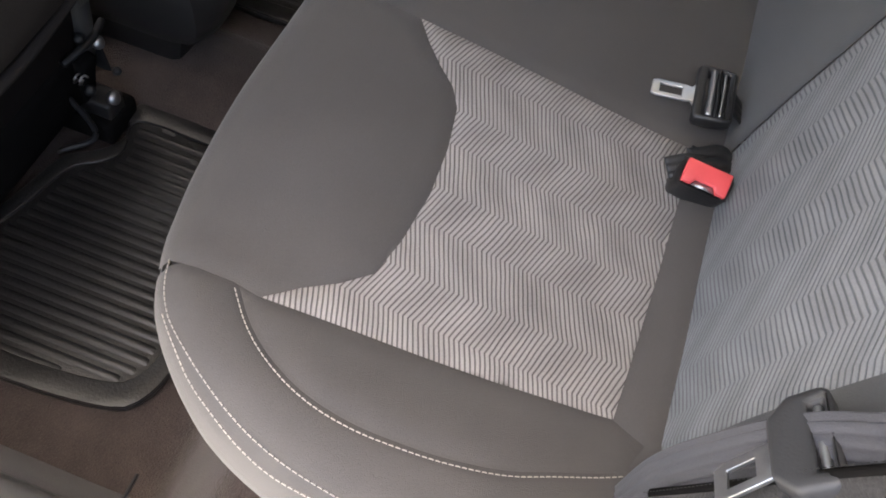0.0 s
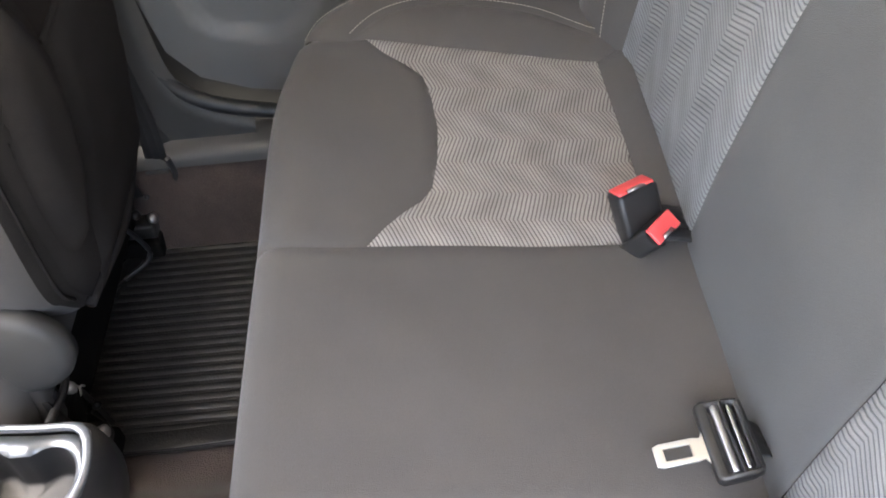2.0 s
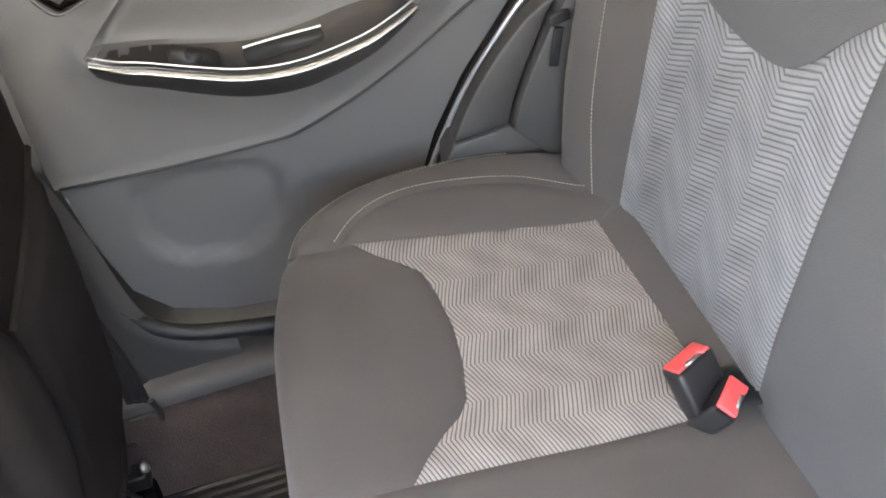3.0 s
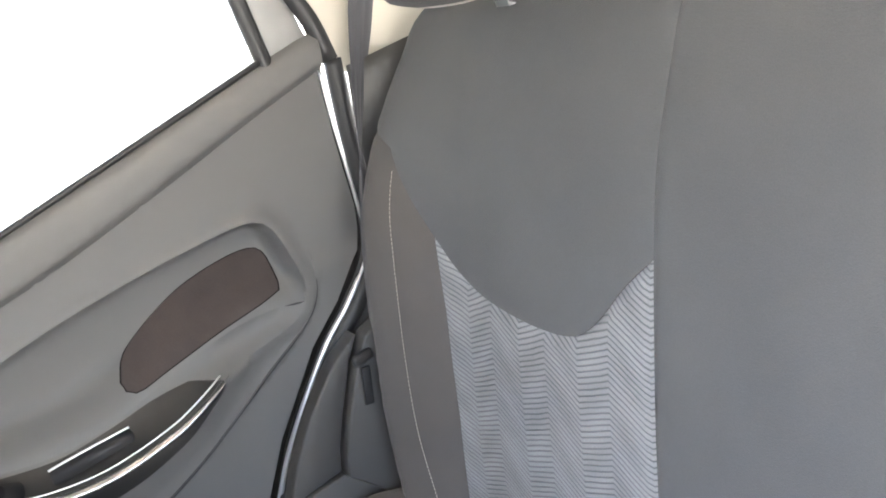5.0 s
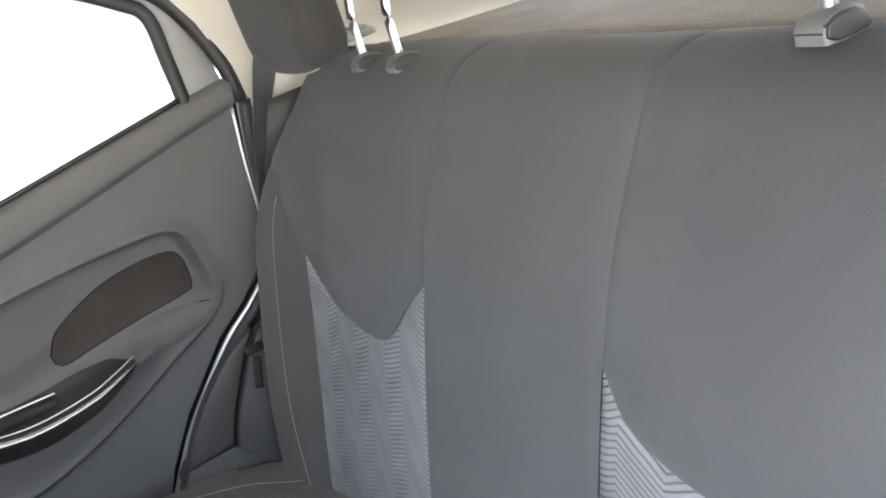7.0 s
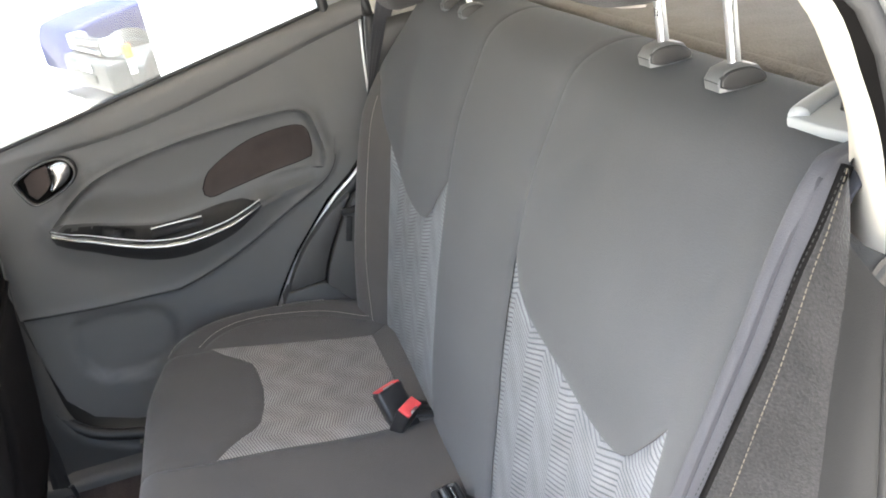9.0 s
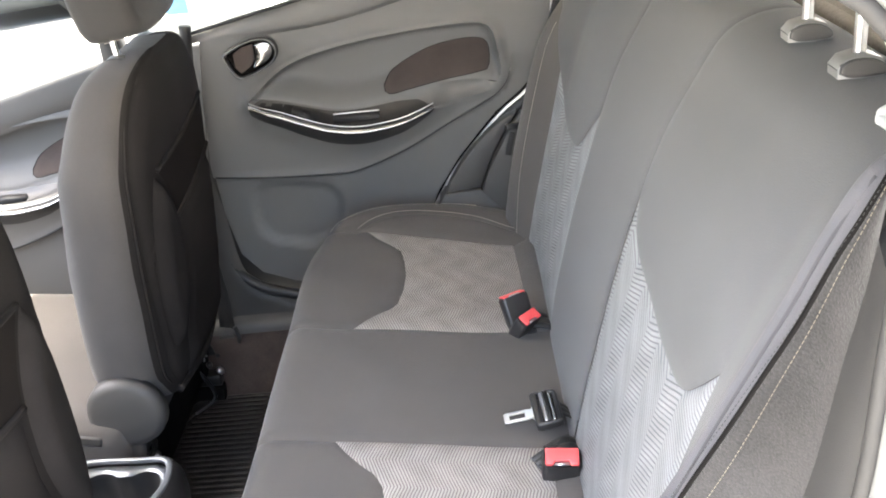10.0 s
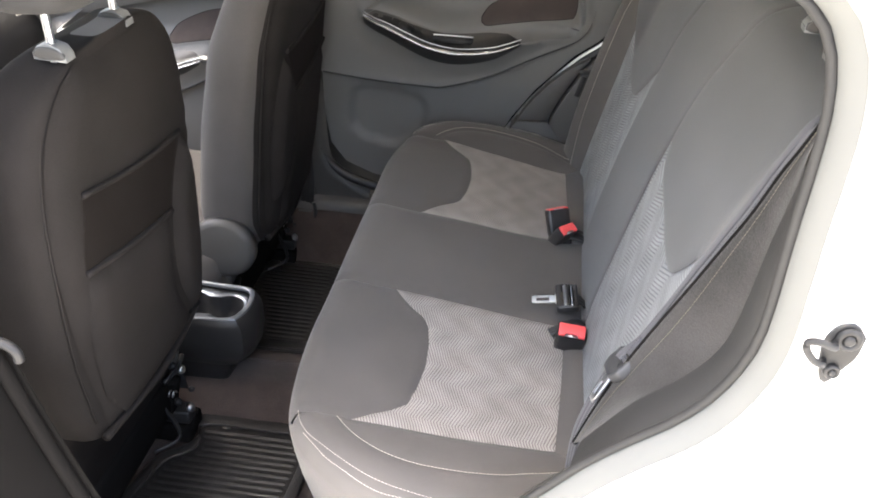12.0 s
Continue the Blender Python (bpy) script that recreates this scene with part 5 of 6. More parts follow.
# ---- buckles ----
def buckle(x, y, z, rx, ry, rz, label, size=1.0, proud=0.0050):
    b = thing("belt_buckle", label, "belt buckle", "belt buckles")
    m = pose(x, y, z, rx, ry, rz) @ Matrix.Scale(size, 4)
    prof = [tuple(p) for p in spline([(-0.011, -0.024), (0.011, -0.024), (0.0135, -0.015), (0.0135, 0.015), (0.011, 0.024), (-0.011, 0.024), (-0.0135, 0.015), (-0.0135, -0.015), (-0.011, -0.024)], 32)][:-1]
    verts, faces = [], []
    levels = ((0.0, 0.90), (-0.004, 1.0), (-0.045, 0.98), (-0.075, 0.86), (-0.11, 0.62))
    for zz, sc in levels:
        verts += [m @ Vector((px * sc, py * sc, zz)) for px, py in prof]
    n = len(prof)
    faces = [(j * n + k, j * n + (k + 1) % n, (j + 1) * n + (k + 1) % n, (j + 1) * n + k) for j in range(len(levels) - 1) for k in range(n)]
    faces += [tuple(range(n))]
    part("housing", raw(verts, faces), PLASTIC_DEEP, b)
    press = [(-0.0115, -0.0215), (0.0115, -0.0215), (0.0115, 0.0215), (-0.0115, 0.0215), (-0.0115, 0.0115), (-0.0062, 0.009), (-0.0062, -0.009), (-0.0115, -0.0115)]
    part("press_button", plate(press, 0.010, m @ pose(0, 0, proud), 0.0018), RED, b, "red press button")
    part("latch_slot", plate([(-0.0112, -0.011), (-0.0060, -0.0085), (-0.0060, 0.0085), (-0.0112, 0.011)], 0.003, m @ pose(0, 0, 0.0015)), STEEL, b, "dark latch slot")
    return b


buckle(-0.219, 0.101, 0.666, 4, -24, -4, "black seat belt buckle with red button in the seat gap")
buckle(0.169, 0.137, 0.683, -4, 24, 22, "black seat belt buckle with red button standing upright", 0.94, 0.0022)
buckle(0.130, 0.112, 0.661, 0, -32, 45, "black seat belt buckle with red button leaning over", 0.86, 0.0040)
# webbing stalks that hold the buckles down in the gap
for x, y in ((-0.185, 0.085), (0.16, 0.085)):
    st = thing("buckle_stalk", "short black webbing stalk in the seat gap", "belt stalk", "belt stalks")
    part("stalk", ribbon([(x, y + 0.03, 0.640), (x, y, 0.632), (x, y - 0.04, 0.610), (x, y - 0.09, 0.57)], 0.05, [(1, 0.1, 0)] * 4, thick=0.004, count=14), SEAL, st)

boot = thing("buckle_boot", "black cloth sleeve round the buckle stalk", "belt stalk", "belt stalks")
part("sleeve", ribbon([(-0.196, 0.110, 0.648), (-0.188, 0.097, 0.651), (-0.178, 0.082, 0.645), (-0.170, 0.062, 0.622), (-0.166, 0.045, 0.59)], 0.044, [(0.9, 0.35, 0.15), (0.95, 0.25, -0.1), (0.95, 0.3, 0.1), (1, 0.2, 0), (1, 0.1, 0)], thick=0.006, count=24), SEAL, boot)
part("sleeve_flap", ribbon([(-0.190, 0.100, 0.651), (-0.196, 0.118, 0.650), (-0.204, 0.134, 0.645)], 0.022, [(0.9, 0.3, 0.1), (0.8, 0.3, 0.3), (0.7, 0.3, 0.2)], thick=0.004, count=12), SEAL, boot)

# lap belt tongue lying on the middle of the cushion
lap = thing("lap_belt_tongue", "black lap belt adjuster with steel tongue on the cushion", "belt tongue")
lm = pose(-0.101, 0.109, 0.647, -6, -2, 4)
fr = [(-0.032, -0.020), (0.032, -0.020), (0.035, -0.010), (0.036, 0.014), (0.033, 0.019), (-0.033, 0.019), (-0.036, 0.014), (-0.035, -0.010)]
part("adjuster_frame", plate(fr, 0.014, lm @ pose(0, 0, 0.012), 0.003, holes=([(-0.029, -0.013), (0.029, -0.013), (0.029, -0.005), (-0.029, -0.005)], [(-0.029, -0.001), (0.029, -0.001), (0.029, 0.009), (-0.029, 0.009)])), PLASTIC_DEEP, lap)
part("cross_bar", tube([tuple(lm @ Vector(v)) for v in ((-0.030, 0.003, 0.009), (0, 0.003, 0.009), (0.030, 0.003, 0.009))], 0.0036, n=10), STEEL, lap, "grey steel cross bar")
part("cross_bar", tube([tuple(lm @ Vector(v)) for v in ((-0.029, -0.008, 0.009), (0, -0.008, 0.009), (0.029, -0.008, 0.009))], 0.0026, n=10), CHROME, lap, "bright steel cross bar")
tongue_out = [(-0.017, -0.006), (0.017, -0.006), (0.014, 0.001), (0.009, 0.004), (0.0105, 0.010), (0.0105, 0.038), (0.0085, 0.043), (-0.0085, 0.043), (-0.0105, 0.038), (-0.0105, 0.010), (-0.009, 0.004), (-0.014, 0.001)]
part("tongue_plate", plate(tongue_out, 0.003, lm @ pose(-0.003, 0.018, 0.007, 0, 0, 0), 0.0006, holes=([(-0.0055, 0.013), (0.0055, 0.013), (0.0055, 0.035), (-0.0055, 0.035)],)), SATIN, lap, "bright steel tongue with slot")
part("webbing", ribbon([tuple(lm @ Vector(v)) for v in ((0, -0.004, 0.003), (0, -0.020, 0.002), (0, -0.034, -0.014), (0, -0.045, -0.04))], 0.034, [(1, 0.2, 0)] * 4, count=12), SEAL, lap)

# ---- floor mats ----
def floor_mat(outline, x0, x1, y0, y1, z, label):
    mat = thing("floor_mat", label, "floor mat", "floor mats")
    out = [tuple(p) for p in spline(list(outline) + [outline[0]], 90)][:-1]
    c = np.mean(out, 0)
    part("base", plate(out, 0.008, pose(0, 0, z + 0.004), 0.0025), RUBBER, mat)
    rim_in = np.array(out)
    inner = [tuple(p) for p in c + (rim_in - c) * 0.86]
    part("rim", plate(out, 0.006, pose(0, 0, z + 0.010), 0.002, holes=(inner,)), RUBBER, mat)
    for x in np.arange(x0, x1, 0.0165):
        ys = [p for p in np.arange(y0, y1, 0.004) if inside(inner, np.array([(x, p)]))[0]]
        if len(ys) < 6:
            continue
        a, b, zb = ys[0] + 0.006, ys[-1] - 0.006, z + 0.0035
        verts = []
        for l, drop in ((a, 1.0), (a + 0.005, 0.0), (b - 0.005, 0.0), (b, 1.0)):
            verts += [(x + w, l, zb + h * (1 - 0.9 * drop)) for w, h in ((-0.0060, 0.0), (-0.0042, 0.0018), (-0.0018, 0.0032), (0.0018, 0.0032), (0.0042, 0.0018), (0.0060, 0.0))]
        part("rib", raw(verts, [(j * 6 + k, j * 6 + k + 1, j * 6 + k + 7, j * 6 + k + 6) for j in range(3) for k in range(5)]), RUBBER, mat)
    return mat


floor_mat([(-0.058, 0.56), (-0.057, 0.70), (-0.056, 0.795), (-0.066, 0.826), (-0.088, 0.826), (-0.112, 0.813), (-0.140, 0.814), (-0.166, 0.836), (-0.195, 0.868), (-0.287, 0.890), (-0.42, 0.93), (-0.49, 0.90), (-0.502, 0.76), (-0.490, 0.63), (-0.465, 0.590), (-0.40, 0.575), (-0.25, 0.57)],
          -0.50, -0.04, 0.55, 0.94, 0.232, "black ribbed rubber floor mat behind the front seat")
floor_mat([(0.195, 0.58), (0.190, 0.66), (0.187, 0.77), (0.20, 0.88), (0.30, 0.93), (0.44, 0.92), (0.51, 0.892), (0.56, 0.862), (0.606, 0.842), (0.63, 0.75), (0.632, 0.64), (0.605, 0.585), (0.40, 0.57)],
          0.19, 0.64, 0.56, 0.94, 0.232, "black ribbed rubber floor mat on the far footwell")

# ---- centre console with cup holders ----
con = thing("centre_console", "dark plastic centre console with twin cup holders", "console")
rim_line = [tuple(p) for p in spline([(-0.058, -0.052), (-0.030, -0.064), (0.0, -0.067), (0.030, -0.064), (0.058, -0.052), (0.066, -0.020), (0.067, 0.05), (0.067, 0.45)], 40)] + [tuple(p) for p in spline([(-0.067, 0.45), (-0.067, 0.05), (-0.066, -0.020), (-0.058, -0.052)], 20)][:-1]
cm = pose(0.034, 0.800, 0.462)
layers = []
for drop, sx, sy in ((-0.001, 0.99, 0.99), (0.004, 1.04, 1.06), (0.014, 1.07, 1.16), (0.030, 1.08, 1.22), (0.060, 1.07, 1.24), (0.085, 1.03, 1.18), (0.102, 0.96, 1.05), (0.116, 0.84, 0.80), (0.128, 0.70, 0.45), (0.19, 0.60, 0.20)):
    layers.append([cm @ Vector((x * sx, y * sy if y < 0 else y, -drop)) for x, y in rim_line + rim_line[:1]])
part("console_body", sheet(layers), PLASTIC_DEEP, con)
frame_out = [tuple(p) for p in spline([(-0.058, -0.052), (0.0, -0.067), (0.058, -0.052), (0.066, 0.0), (0.066, 0.12), (0.0, 0.128), (-0.066, 0.12), (-0.066, 0.0), (-0.058, -0.052)], 48)][:-1]
well_out = [(x * 0.86, y * 0.86 + 0.003) for x, y in frame_out]
SMOKED = material("smoked_satin_silver", (0.17, 0.18, 0.195), 0.3, metal=0.6, vary=0.08, scale=14, depth=0)
part("cup_rim", plate([(x * 0.985, y * 0.985) for x, y in frame_out], 0.010, cm @ pose(0, 0, 0.003), 0.003, holes=(well_out,)), SMOKED, con, "dark satin silver cup holder rim")
ys = [0.027 - 0.073 * math.cos(math.pi * k / 30) for k in range(31)]
half = [max(0.026 if 0.0 < y < 0.06 else 0.0, *(math.sqrt(max(0.0, r * r - (y - c) ** 2)) for c, r in ((-0.012, 0.0342), (0.064, 0.0364)))) * 1.18 for y in ys]
twin = [(w, y) for w, y in zip(half, ys)] + [(-w, y) for w, y in zip(half[-2:0:-1], ys[-2:0:-1])]
part("cup_tray", plate(well_out, 0.003, cm @ pose(0, 0, -0.010), 0.0, holes=(twin,)), SMOKED, con, "dark satin tray with twin cup openings")
well = [[cm @ Vector((x * sc, 0.027 + (y - 0.027) * sc, -d)) for x, y in twin + twin[:1]] for d, sc in ((0.010, 1.0), (0.030, 0.985), (0.062, 0.90), (0.066, 0.78), (0.067, 0.02))]
part("cup_well", sheet(well), SEAL, con, "black moulded cup well")
part("console_deck", plate([(-0.064, 0.126), (0.064, 0.126), (0.066, 0.45), (-0.066, 0.45)], 0.012, cm @ pose(0, 0, 0.001), 0.003), PLASTIC_DEEP, con)
front = thing("gear_console", "black plastic gear console between the front seats", "console")
part("console_base", box((0.16, 0.55, 0.20), pose(0.034, 1.48, 0.40, 6), 0.03, 3), PLASTIC_DEEP, front)

# ---- front seats ----
def front_seat(cx, lean, y0, label, mirrored, top=1.135, base=0.49):
    seat = thing("car_seat", label, "car seat", "front seats")
    s = -1 if mirrored else 1

    def rear(z):
        return y0 - lean * (z - 0.52)
    # outline of the back: half width, rear line, depth by height
    low = (0.186, 0.204, 0.216) if mirrored else (0.150, 0.180, 0.210)
    spec = ((base, low[0], 0.12), (base + 0.04, low[1], 0.135), (base + 0.09, low[2], 0.145), (0.73, 0.231, 0.14), (0.82, 0.238, 0.135), (0.94, 0.240, 0.125), (top - 0.115, 0.228, 0.115), (top - 0.055, 0.200, 0.100), (top - 0.020, 0.160, 0.085), (top, 0.105, 0.060), (top + 0.008, 0.05, 0.03))
    fine, hw, dep = spline(spec, 64).T
    ring = []
    for a in np.linspace(0, 2 * math.pi, 72, endpoint=False):
        c, d = math.cos(a), math.sin(a)
        ring.append((math.copysign(abs(c) ** 0.38, c), math.copysign(abs(d) ** 0.62, d)))
    verts = []
    for z, w, d in zip(fine, hw, dep):
        for u, v in ring:
            bulge = 0.020 * max(0, v) * (0.4 + 0.6 * abs(u) ** 3)
            verts.append((cx + u * w, rear(z) + d / 2 + v * d / 2 + bulge + 0.002 * noise.noise(Vector((u * 3, v * 3, z * 9))), z))
    n = len(ring)
    faces = [(j * n + k, j * n + (k + 1) % n, (j + 1) * n + (k + 1) % n, (j + 1) * n + k) for j in range(len(fine) - 1) for k in range(n)]
    caps = [tuple(range(n))[::-1], tuple(range((len(fine) - 1) * n, len(fine) * n))]
    # Backs and outer sides get the shade-darkened copy of the cloth.
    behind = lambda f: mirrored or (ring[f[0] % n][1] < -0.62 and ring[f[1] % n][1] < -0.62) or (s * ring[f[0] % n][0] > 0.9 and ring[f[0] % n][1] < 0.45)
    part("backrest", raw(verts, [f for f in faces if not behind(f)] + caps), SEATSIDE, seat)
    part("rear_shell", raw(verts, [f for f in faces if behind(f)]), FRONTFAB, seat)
    # map pocket sewn on the rear of the backrest
    on_back = lambda lift2: (lambda p, k: np.stack([cx + p[:, 0], rear(p[:, 1]) - lift2 + k - 0.010 * (1 - (p[:, 0] / 0.2) ** 2), p[:, 1]], 1))
    zz = np.linspace(base + 0.015, top - 0.009, 32)
    wide = np.interp(zz, fine, hw) * np.interp(zz, (0.5, 0.62, 0.78, 0.9, top - 0.075, top - 0.009), (0.86, 0.84, 0.88, 0.90, 0.90, 0.85))
    cover = [(w, z) for z, w in zip(zz, wide)] + [(-w, z) for z, w in zip(zz[::-1], wide[::-1])]
    part("rear_cover", patch(cover, on_back(0.004), step=0.02, seam=0.013, wide=0.016, rings=(0.005, 0.012)), FRONTFAB, seat, "fabric rear cover darkened for shade")
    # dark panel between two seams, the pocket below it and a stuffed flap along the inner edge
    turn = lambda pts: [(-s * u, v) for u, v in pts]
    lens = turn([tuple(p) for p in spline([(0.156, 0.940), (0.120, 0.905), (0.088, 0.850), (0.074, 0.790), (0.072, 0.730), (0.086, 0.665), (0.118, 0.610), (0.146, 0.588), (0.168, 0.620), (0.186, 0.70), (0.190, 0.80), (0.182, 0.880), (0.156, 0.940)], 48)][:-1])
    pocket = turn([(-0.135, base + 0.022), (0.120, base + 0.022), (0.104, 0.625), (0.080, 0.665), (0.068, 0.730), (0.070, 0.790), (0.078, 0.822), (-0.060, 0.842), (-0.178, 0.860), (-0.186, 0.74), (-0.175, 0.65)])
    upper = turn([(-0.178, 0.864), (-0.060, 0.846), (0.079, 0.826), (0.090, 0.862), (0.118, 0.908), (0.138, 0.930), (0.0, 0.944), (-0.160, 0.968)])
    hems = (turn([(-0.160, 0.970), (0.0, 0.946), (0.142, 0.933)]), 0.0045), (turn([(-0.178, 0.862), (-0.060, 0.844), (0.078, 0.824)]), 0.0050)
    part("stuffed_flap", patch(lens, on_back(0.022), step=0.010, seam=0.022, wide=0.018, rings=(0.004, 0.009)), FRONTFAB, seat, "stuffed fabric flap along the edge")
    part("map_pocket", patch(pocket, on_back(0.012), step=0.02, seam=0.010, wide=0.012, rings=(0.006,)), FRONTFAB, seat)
    # The panel is seat cloth too; its recess shade is in the colour.
    part("back_panel", patch(upper, on_back(0.0065), step=0.02, seam=0.001, wide=0.012, rings=(0.006,)), FRONTDARK, seat, "inset panel darkened for recess shade")
    for (hem, r), piece in zip(hems, ("panel_hem", "pocket_hem")):
        part(piece, tube([tuple(v) for v in on_back(0.006)(spline(hem, 24), 0.0)], r, n=8, smooth=False), FRONTFAB, seat)
    for u in (-1, 1):
        seamline = [(cx + u * w * 0.90, rear(z) + 0.0135, z) for z, w in zip(fine[4:50], hw[4:50])]
        part("side_seam", tube(seamline, 0.0022, n=6, smooth=False), FRONTFAB, seat)
    part("bottom_hem", tube([(cx - low[0] + 0.005, rear(base) + 0.004, base + 0.010), (cx, rear(base) - 0.010, base + 0.007), (cx + low[0] - 0.005, rear(base) + 0.004, base + 0.010)], 0.007, n=8), FRONTFAB, seat)
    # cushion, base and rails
    # The near cushion is darkened for shade; the far one keeps plain cloth.
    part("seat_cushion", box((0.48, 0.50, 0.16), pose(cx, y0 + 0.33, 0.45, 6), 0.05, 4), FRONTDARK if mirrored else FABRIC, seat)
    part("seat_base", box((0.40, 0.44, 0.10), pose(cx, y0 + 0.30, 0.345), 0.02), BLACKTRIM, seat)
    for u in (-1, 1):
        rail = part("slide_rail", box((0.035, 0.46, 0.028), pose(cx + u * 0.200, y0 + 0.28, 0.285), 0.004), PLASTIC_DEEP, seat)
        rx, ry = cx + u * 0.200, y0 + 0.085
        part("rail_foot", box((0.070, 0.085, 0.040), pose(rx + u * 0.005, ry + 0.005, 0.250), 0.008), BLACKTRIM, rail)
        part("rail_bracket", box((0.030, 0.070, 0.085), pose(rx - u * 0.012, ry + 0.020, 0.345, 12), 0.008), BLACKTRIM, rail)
        part("side_bracket", plate([(-0.045, -0.03), (0.050, -0.03), (0.040, 0.035), (0.010, 0.060), (-0.030, 0.050)], 0.005, Matrix.Translation((rx + u * 0.020, ry + 0.02, 0.365)) @ Matrix(((0, 0, 1, 0), (1, 0, 0, 0), (0, 1, 0, 0), (0, 0, 0, 1))), 0.001), DARKSTEEL, rail, "dark steel side bracket")
        for bx, by, bz, br in ((0.0, -0.030, 0.300, 0.010), (-0.026, -0.018, 0.335, 0.008), (0.018, -0.012, 0.380, 0.009), (-0.010, -0.008, 0.410, 0.007), (0.026, -0.024, 0.325, 0.006)):
            part("rail_bolt", lathe([(br, 0), (br, 0.006), (br * 0.7, 0.008), (br * 0.5, 0.010)], 12, pose(rx + bx, ry + by, bz, 60)), STEEL if br > 0.008 else DARKSTEEL, rail, "steel bolt head")
        part("rail_bar", tube([(rx - 0.045, ry - 0.006, 0.395), (rx, ry - 0.018, 0.402), (rx + 0.045, ry - 0.006, 0.393)], 0.0055, n=8), DARKSTEEL, rail)
        part("return_spring", tube([(rx - u * 0.030 + 0.007 * math.cos(k * 0.9), ry - 0.020 + 0.0022 * k * 0.5, 0.358 + 0.007 * math.sin(k * 0.9)) for k in range(44)], 0.0016, n=6, smooth=False), STEEL, rail, "coiled steel spring")
        part("wiring", tube([(rx - u * 0.05, ry + 0.06, 0.41), (rx - u * 0.052, ry + 0.01, 0.36), (rx - u * 0.040, ry - 0.022, 0.262), (rx - u * 0.075, ry + 0.02, 0.240)], 0.0042, n=8), SEAL, rail, "black wiring loom")
    # recliner cover on the inner side
    ix = cx + s * -0.232
    rec = part("recliner_cover", lathe([(0.071, 0.0), (0.071, 0.016), (0.067, 0.024), (0.056, 0.028), (0.020, 0.030)], 40, pose(ix + (0.030 if s > 0 else -0.030), y0 + (0.082 if s > 0 else 0.115), 0.510, 0, -90 if s > 0 else 90)), SILLPLASTIC, seat, "round charcoal recliner cover")
    part("recline_lever", box((0.014, 0.12, 0.022), pose(ix - s * 0.004, y0 + 0.19, 0.478, 12), 0.006), SILLPLASTIC, rec, "grey lever")
    part("side_cover", box((0.03, 0.42, 0.12), pose(ix + s * 0.022, y0 + 0.28, 0.43, 4), 0.012), SIDEPLASTIC, seat)
    return seat


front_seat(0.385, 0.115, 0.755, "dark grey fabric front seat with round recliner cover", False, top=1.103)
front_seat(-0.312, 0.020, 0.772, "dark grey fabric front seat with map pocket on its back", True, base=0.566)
headrest("front_headrest", (0.385, 0.735, 1.228), -8, "dark grey fabric front headrest on chrome posts", "front headrests", size=(0.125, 0.05, 0.09), post=0.15, depth_drop=0.05, back=0.0)
headrest("front_headrest", (-0.350, 0.797, 1.282), -4, "dark grey fabric front headrest raised on chrome posts", "front headrests", size=(0.125, 0.05, 0.09), post=0.165, depth_drop=0.06, back=-0.017)
for x, y, z in ((0.310, 0.735, 1.092), (0.460, 0.735, 1.092), (-0.432, 0.780, 1.137), (-0.268, 0.780, 1.133)):
    guide_block("headrest_guide", x, y, z, "grey plastic headrest guide on the front seat")

# front belt and its floor anchor on the far side
fb = thing("front_belt_anchor", "dark front seat belt running to its floor anchor", "belt anchor")
part("webbing", ribbon([(0.640, 0.800, 1.02), (0.636, 0.792, 0.75), (0.634, 0.782, 0.54), (0.632, 0.778, 0.45), (0.628, 0.782, 0.375)], 0.036, [(0.1, 0.99, 0)] * 5, count=20), SEAL, fb)
part("anchor_plate", plate([(-0.020, -0.028), (0.016, -0.030), (0.020, 0.020), (-0.018, 0.022)], 0.005, Matrix.Translation((0.622, 0.785, 0.348)) @ Matrix(((0, 0, -1, 0), (1, 0, 0, 0), (0, 1, 0, 0), (0, 0, 0, 1))), 0.0015), SIDEPLASTIC, fb, "dull grey anchor plate")
part("anchor_hook", tube([(0.624, 0.762, 0.392), (0.622, 0.758, 0.365), (0.620, 0.761, 0.338), (0.619, 0.766, 0.322)], 0.005, n=8), SEAL, fb)
part("anchor_bolt", lathe([(0.008, 0), (0.008, 0.006), (0.004, 0.009)], 12, pose(0.618, 0.765, 0.318, 0, -90)), CHROME, fb, "bright bolt head")

# ---- front right door, dashboard and left front door ----
def borrow(source, names, parent, m):
    """Puts alike parts of one door on another, at the pose m; they share their meshes."""
    for o in source.children:
        if o.name.split(".")[0] in names:
            c = o.copy()
            scene.collection.objects.link(c)
            c.parent, c.matrix_basis = parent, m @ o.matrix_basis
            for k in o.children:
                d = k.copy()
                scene.collection.objects.link(d)
                d.parent = c


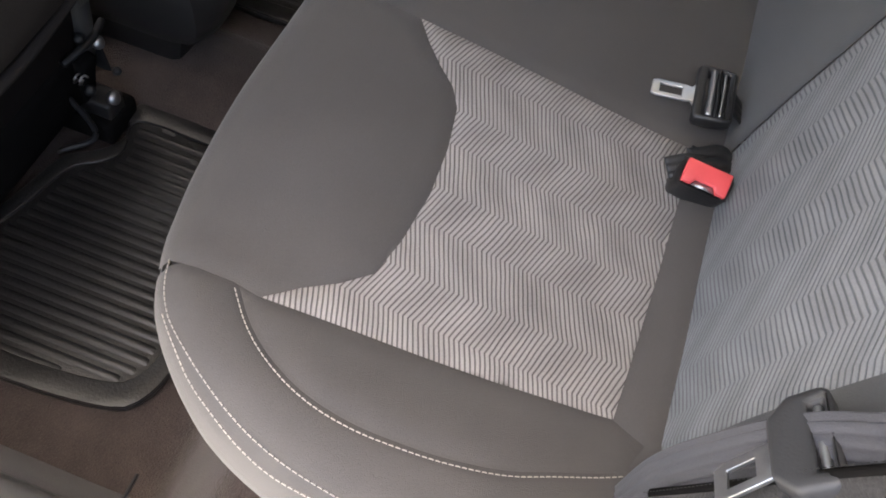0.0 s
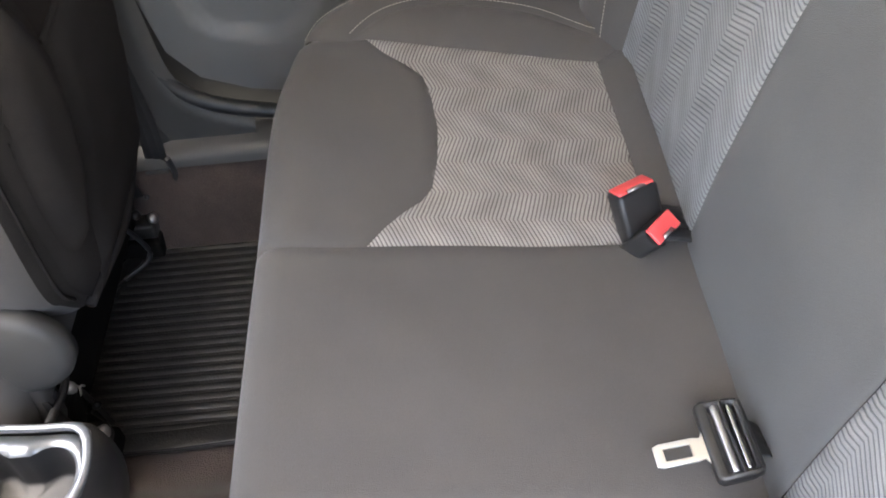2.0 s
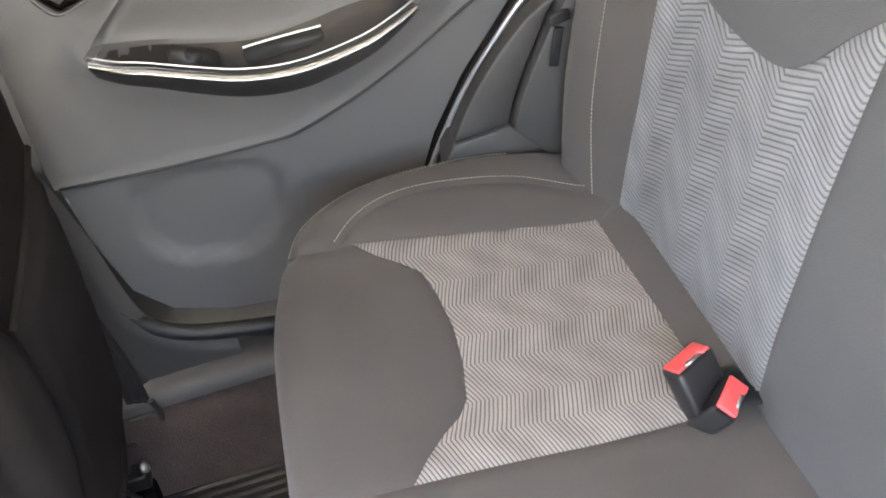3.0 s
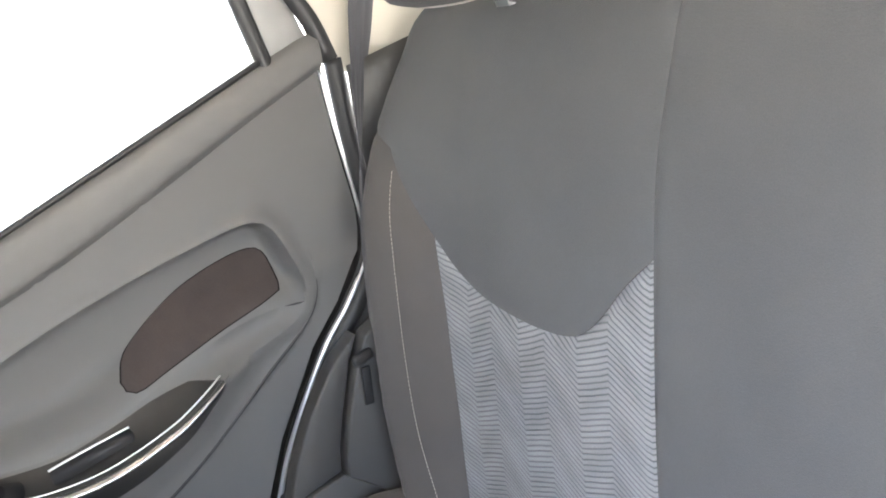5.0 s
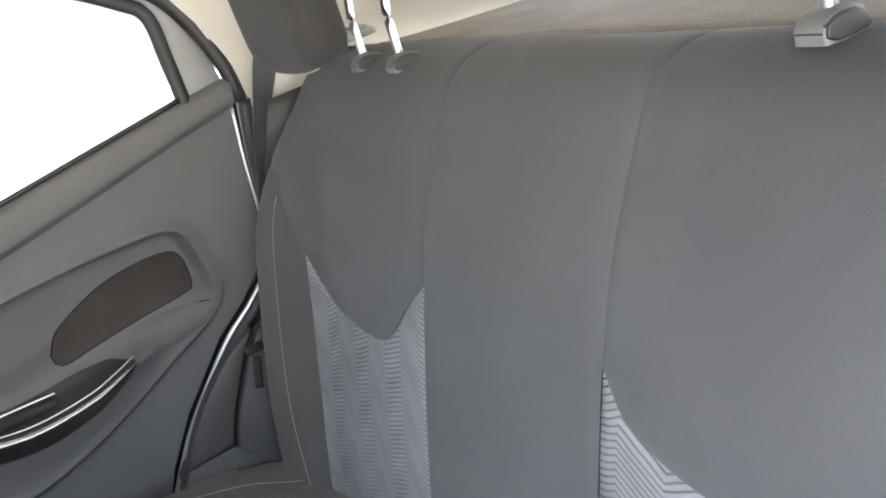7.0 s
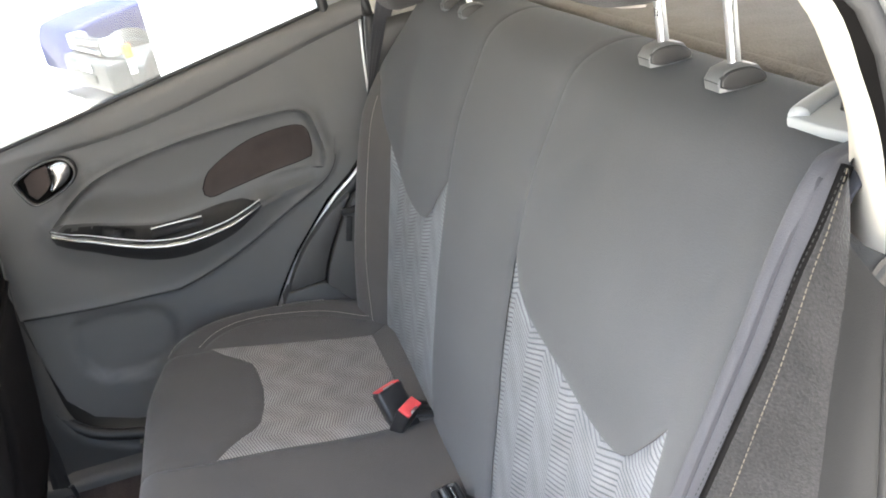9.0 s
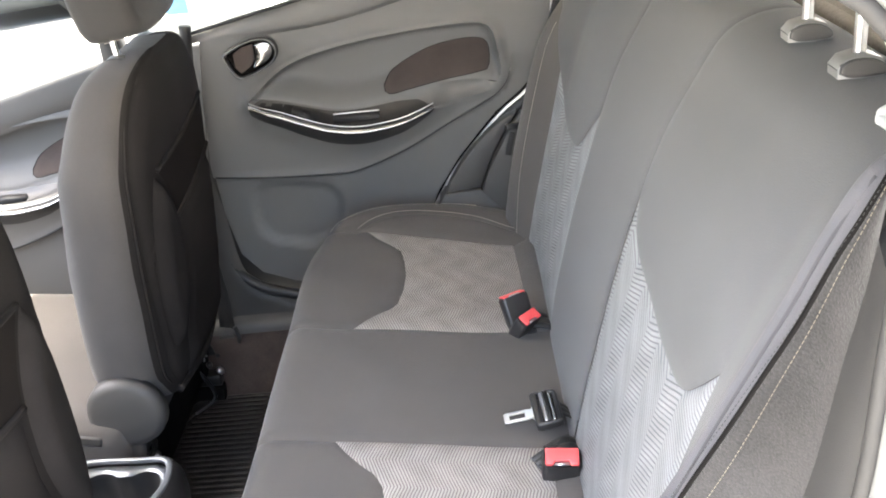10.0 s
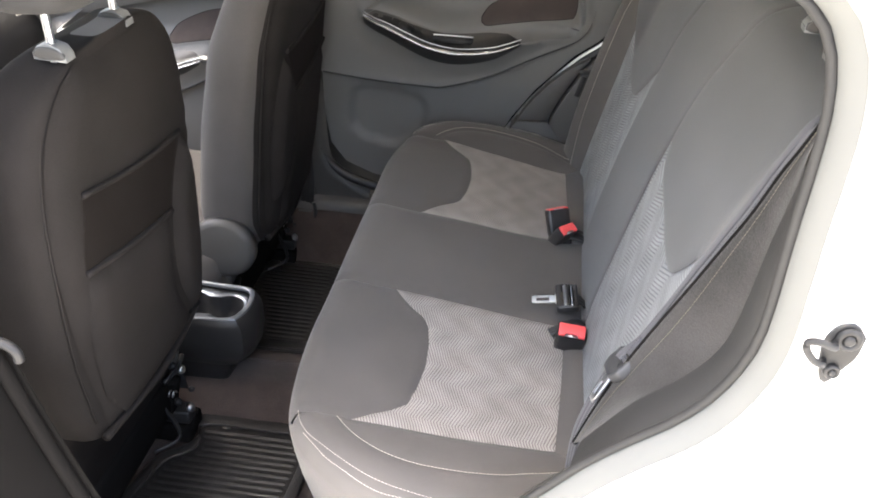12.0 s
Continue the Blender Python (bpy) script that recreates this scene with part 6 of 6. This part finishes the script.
for sgn, nm in ((1, "door_2"), (-1, "door_3")):
    fd = thing(nm, "closed front door with grey plastic trim and fabric pad", "car door", kind="structure")
    borrow(door, ("trim_panel", "lower_panel", "recess", "fabric_pad", "pad_seam", "panel_joint", "tray_surround", "switch_tray", "chrome_pull", "finger_slot", "grip_slot", "handle_bezel"), fd,
           Matrix.Diagonal((sgn, 1, 1, 1)) @ Matrix.Translation((0.018, 0.796, -0.115)))
    rise = spline([(0.690, -0.085), (0.676, -0.062), (0.671, -0.035), (0.670, -0.012), (0.676, -0.002), (0.70, 0.002)], 16)
    part("sill_band", sheet([[(sgn * x, y, 1.246 - 0.240 * y + dz) for y in np.linspace(0.86, 1.85, 20)] for x, dz in rise]), PLASTIC, fd)
    fpane = part("window_pane", plate([(0.90, 1.0), (1.85, 0.82), (1.55, 1.20), (1.25, 1.43), (0.95, 1.46)], 0.004, Matrix(((0, 0, 1, sgn * 0.70), (1, 0, 0, 0), (0, 1, 0, 0), (0, 0, 0, 1)))), GLASS, fd, "clear side glass", smooth=False)
    fpane.visible_shadow = False
    part("window_frame", tube([(sgn * 0.68, 1.85, 0.80), (sgn * 0.66, 1.55, 1.21), (sgn * 0.64, 1.25, 1.44), (sgn * 0.64, 0.95, 1.475)], 0.016, n=8, up=(1, 0, 0)), SEAL, fd)
    part("outer_skin", box((0.02, 1.0, 0.62), pose(sgn * 0.80, 1.36, 0.56), 0.006), PAINT, fd, "white painted outer skin")
part("outer_skin", box((0.02, 0.80, 0.70), pose(0.79, 0.45, 0.72), 0.006), PAINT, door, "white painted outer skin")
part("inner_frame", box((0.03, 0.92, 0.70), pose(0.752, 0.42, 0.67), 0.01), SEAL, door)

dash = thing("dashboard", "dark plastic dashboard under the windscreen", "dashboard")
part("dash_body", sheet([[(x, y, z) for x in np.linspace(-0.70, 0.70, 12)] for y, z in spline([(1.55, 0.30), (1.50, 0.55), (1.48, 0.78), (1.52, 0.90), (1.65, 0.955), (1.85, 0.95), (2.05, 0.92)], 24)]), PLASTIC_DEEP, dash)
fw = part("firewall", box((1.4, 0.03, 0.75), pose(0, 2.0, 0.58)), PLASTIC_DEEP)
tagged(fw, "dark front bulkhead of the cabin", "wall", kind="structure")
rq = thing("rear_body", "white rear body of the car behind the seat", "car body", kind="structure")
part("right_quarter", box((0.03, 1.0, 1.0), pose(0.80, -0.45, 0.70), 0.01), PAINT, rq)
part("tail", box((1.5, 0.04, 0.95), pose(0, -0.98, 0.72), 0.01), PAINT, rq)
rw = part("rear_glass", sheet([[(x, y, z) for x in np.linspace(-0.55, 0.55, 8)] for y, z in ((-0.96, 1.19), (-0.58, 1.43))]), GLASS)
rw.visible_shadow = False
tagged(rw, "clear sloping rear window glass", "window", kind="structure")

# ---- yard seen through the windows ----
wallw = part("yard_wall", box((0.3, 9.0, 3.4), pose(6.0, -3.70, 1.5), 0.02), WHITEWALL)
tagged(wallw, "bright white painted yard wall", "wall", kind="structure")
post = thing("yard_post", "pale blue and white painted yard post", "post")
part("post_shaft", box((0.22, 0.16, 3.4), pose(5.2, 2.13, 1.5), 0.01), PALEBLUE, post)
part("post_edge", box((0.10, 0.07, 3.4), pose(5.1, 2.01, 1.5), 0.01), WHITEWALL, post)


def pickup(x, y):
    car = thing("pickup_truck", "blue and silver pickup truck parked in the yard", "pickup truck")
    g = GROUND
    side = [(-0.95, 0.30), (-0.95, 0.62), (-0.88, 0.78), (-0.55, 0.84), (0.0, 0.90), (0.35, 1.32), (1.6, 1.36), (1.7, 0.90), (3.2, 0.88), (3.2, 0.34)]
    m = Matrix.Translation((x, y, g)) @ pose(0, 0, 0, 0, 0, -68) @ Matrix.Scale(0.9, 4)
    to = m @ Matrix(((1, 0, 0, 0), (0, 0, -1, 0.72), (0, 1, 0, 0), (0, 0, 0, 1)))
    part("cab_body", plate(side, 1.44, to, 0.05), BLUE, car, "blue painted body")
    part("lower_body", box((1.9, 1.47, 0.22), m @ pose(-0.02, 0, 0.36), 0.05, 3), CARGREY, car, "silver lower body")
    bump = part("front_bumper", box((0.22, 1.5, 0.30), m @ pose(-0.95, 0, 0.42), 0.07, 3), CARGREY, car, "silver front bumper")
    part("fog_lamp", lathe([(0.05, 0), (0.05, 0.01), (0.03, 0.015)], 16, m @ pose(-1.06, 0.50, 0.40, 0, -90)), BEZEL, bump)
    part("intake", box((0.04, 0.7, 0.08), m @ pose(-1.06, 0, 0.40), 0.01), PLASTIC_DEEP, bump)
    part("number_plate", box((0.012, 0.36, 0.09), m @ pose(-1.075, -0.1, 0.50), 0.003), WHITEWALL, bump, "blank white number plate")
    grille = part("grille", box((0.05, 0.85, 0.17), m @ pose(-0.95, 0, 0.66), 0.02), PLASTIC_DEEP, car)
    for k in range(2):
        part("grille_bar", box((0.03, 0.82, 0.045), m @ pose(-0.98, 0, 0.625 + 0.075 * k), 0.01), CHROME, grille)
    for s in (-1, 1):
        part("headlight", box((0.16, 0.26, 0.16), m @ pose(-0.90, s * 0.56, 0.67), 0.04, 3), BEZEL, car, "pale headlight")
        part("indicator", box((0.07, 0.06, 0.12), m @ pose(-0.83, s * 0.715, 0.62), 0.01), AMBER, car, "amber indicator")
        part("reflector", box((0.07, 0.06, 0.13), m @ pose(-0.83, s * 0.715, 0.48), 0.01), WHITEWALL, car, "white corner reflector")
        for dx in (-0.40, 2.2):
            part("wheel_arch", lathe([(0.36, -0.02), (0.36, 0.012), (0.32, 0.014)], 28, m @ pose(dx, s * 0.725, 0.30, -90 * s)), PLASTIC_DEEP, car)
            tyre = part("wheel", lathe([(0.14, -0.10), (0.26, -0.10), (0.28, -0.06), (0.28, 0.05), (0.255, 0.08), (0.15, 0.075)], 36, m @ pose(dx, s * 0.68, 0.28, -90 * s)), TYRE, car)
            part("rim", lathe([(0.15, 0.03), (0.15, 0.085), (0.11, 0.07), (0.05, 0.075), (0.04, 0.10)], 28, m @ pose(dx, s * 0.68, 0.28, -90 * s)), SATIN, tyre, "silver rim")
    part("windscreen", plate([(-0.62, 0), (0.62, 0), (0.52, 0.52), (-0.52, 0.52)], 0.02, m @ pose(-0.02, 0, 0.92, 52, 0, -90)), PLASTIC_DEEP, car, "dark windscreen")
    return car


pickup(7.45, 0.60)
sedan = thing("parked_car", "silver parked car with rounded tail in the yard", "car")
cm2 = Matrix.Translation((8.2, 3.3, GROUND)) @ pose(0, 0, 0, 0, 0, -68)
part("car_body", box((3.6, 1.5, 0.55), cm2 @ pose(-1.75, 0, 0.40), 0.18, 4), CARGREY, sedan)
part("car_cabin", box((1.9, 1.3, 0.50), cm2 @ pose(-2.1, 0, 0.86), 0.20, 4), PLASTIC_DEEP, sedan, "dark glazed cabin")
for s in (-1, 1):
    for dx in (-0.65, -2.8):
        part("wheel", lathe([(0.12, -0.09), (0.26, -0.09), (0.28, -0.05), (0.28, 0.05), (0.25, 0.07), (0.12, 0.07)], 28, cm2 @ pose(dx, s * 0.68, 0.28, -90 * s)), TYRE, sedan)
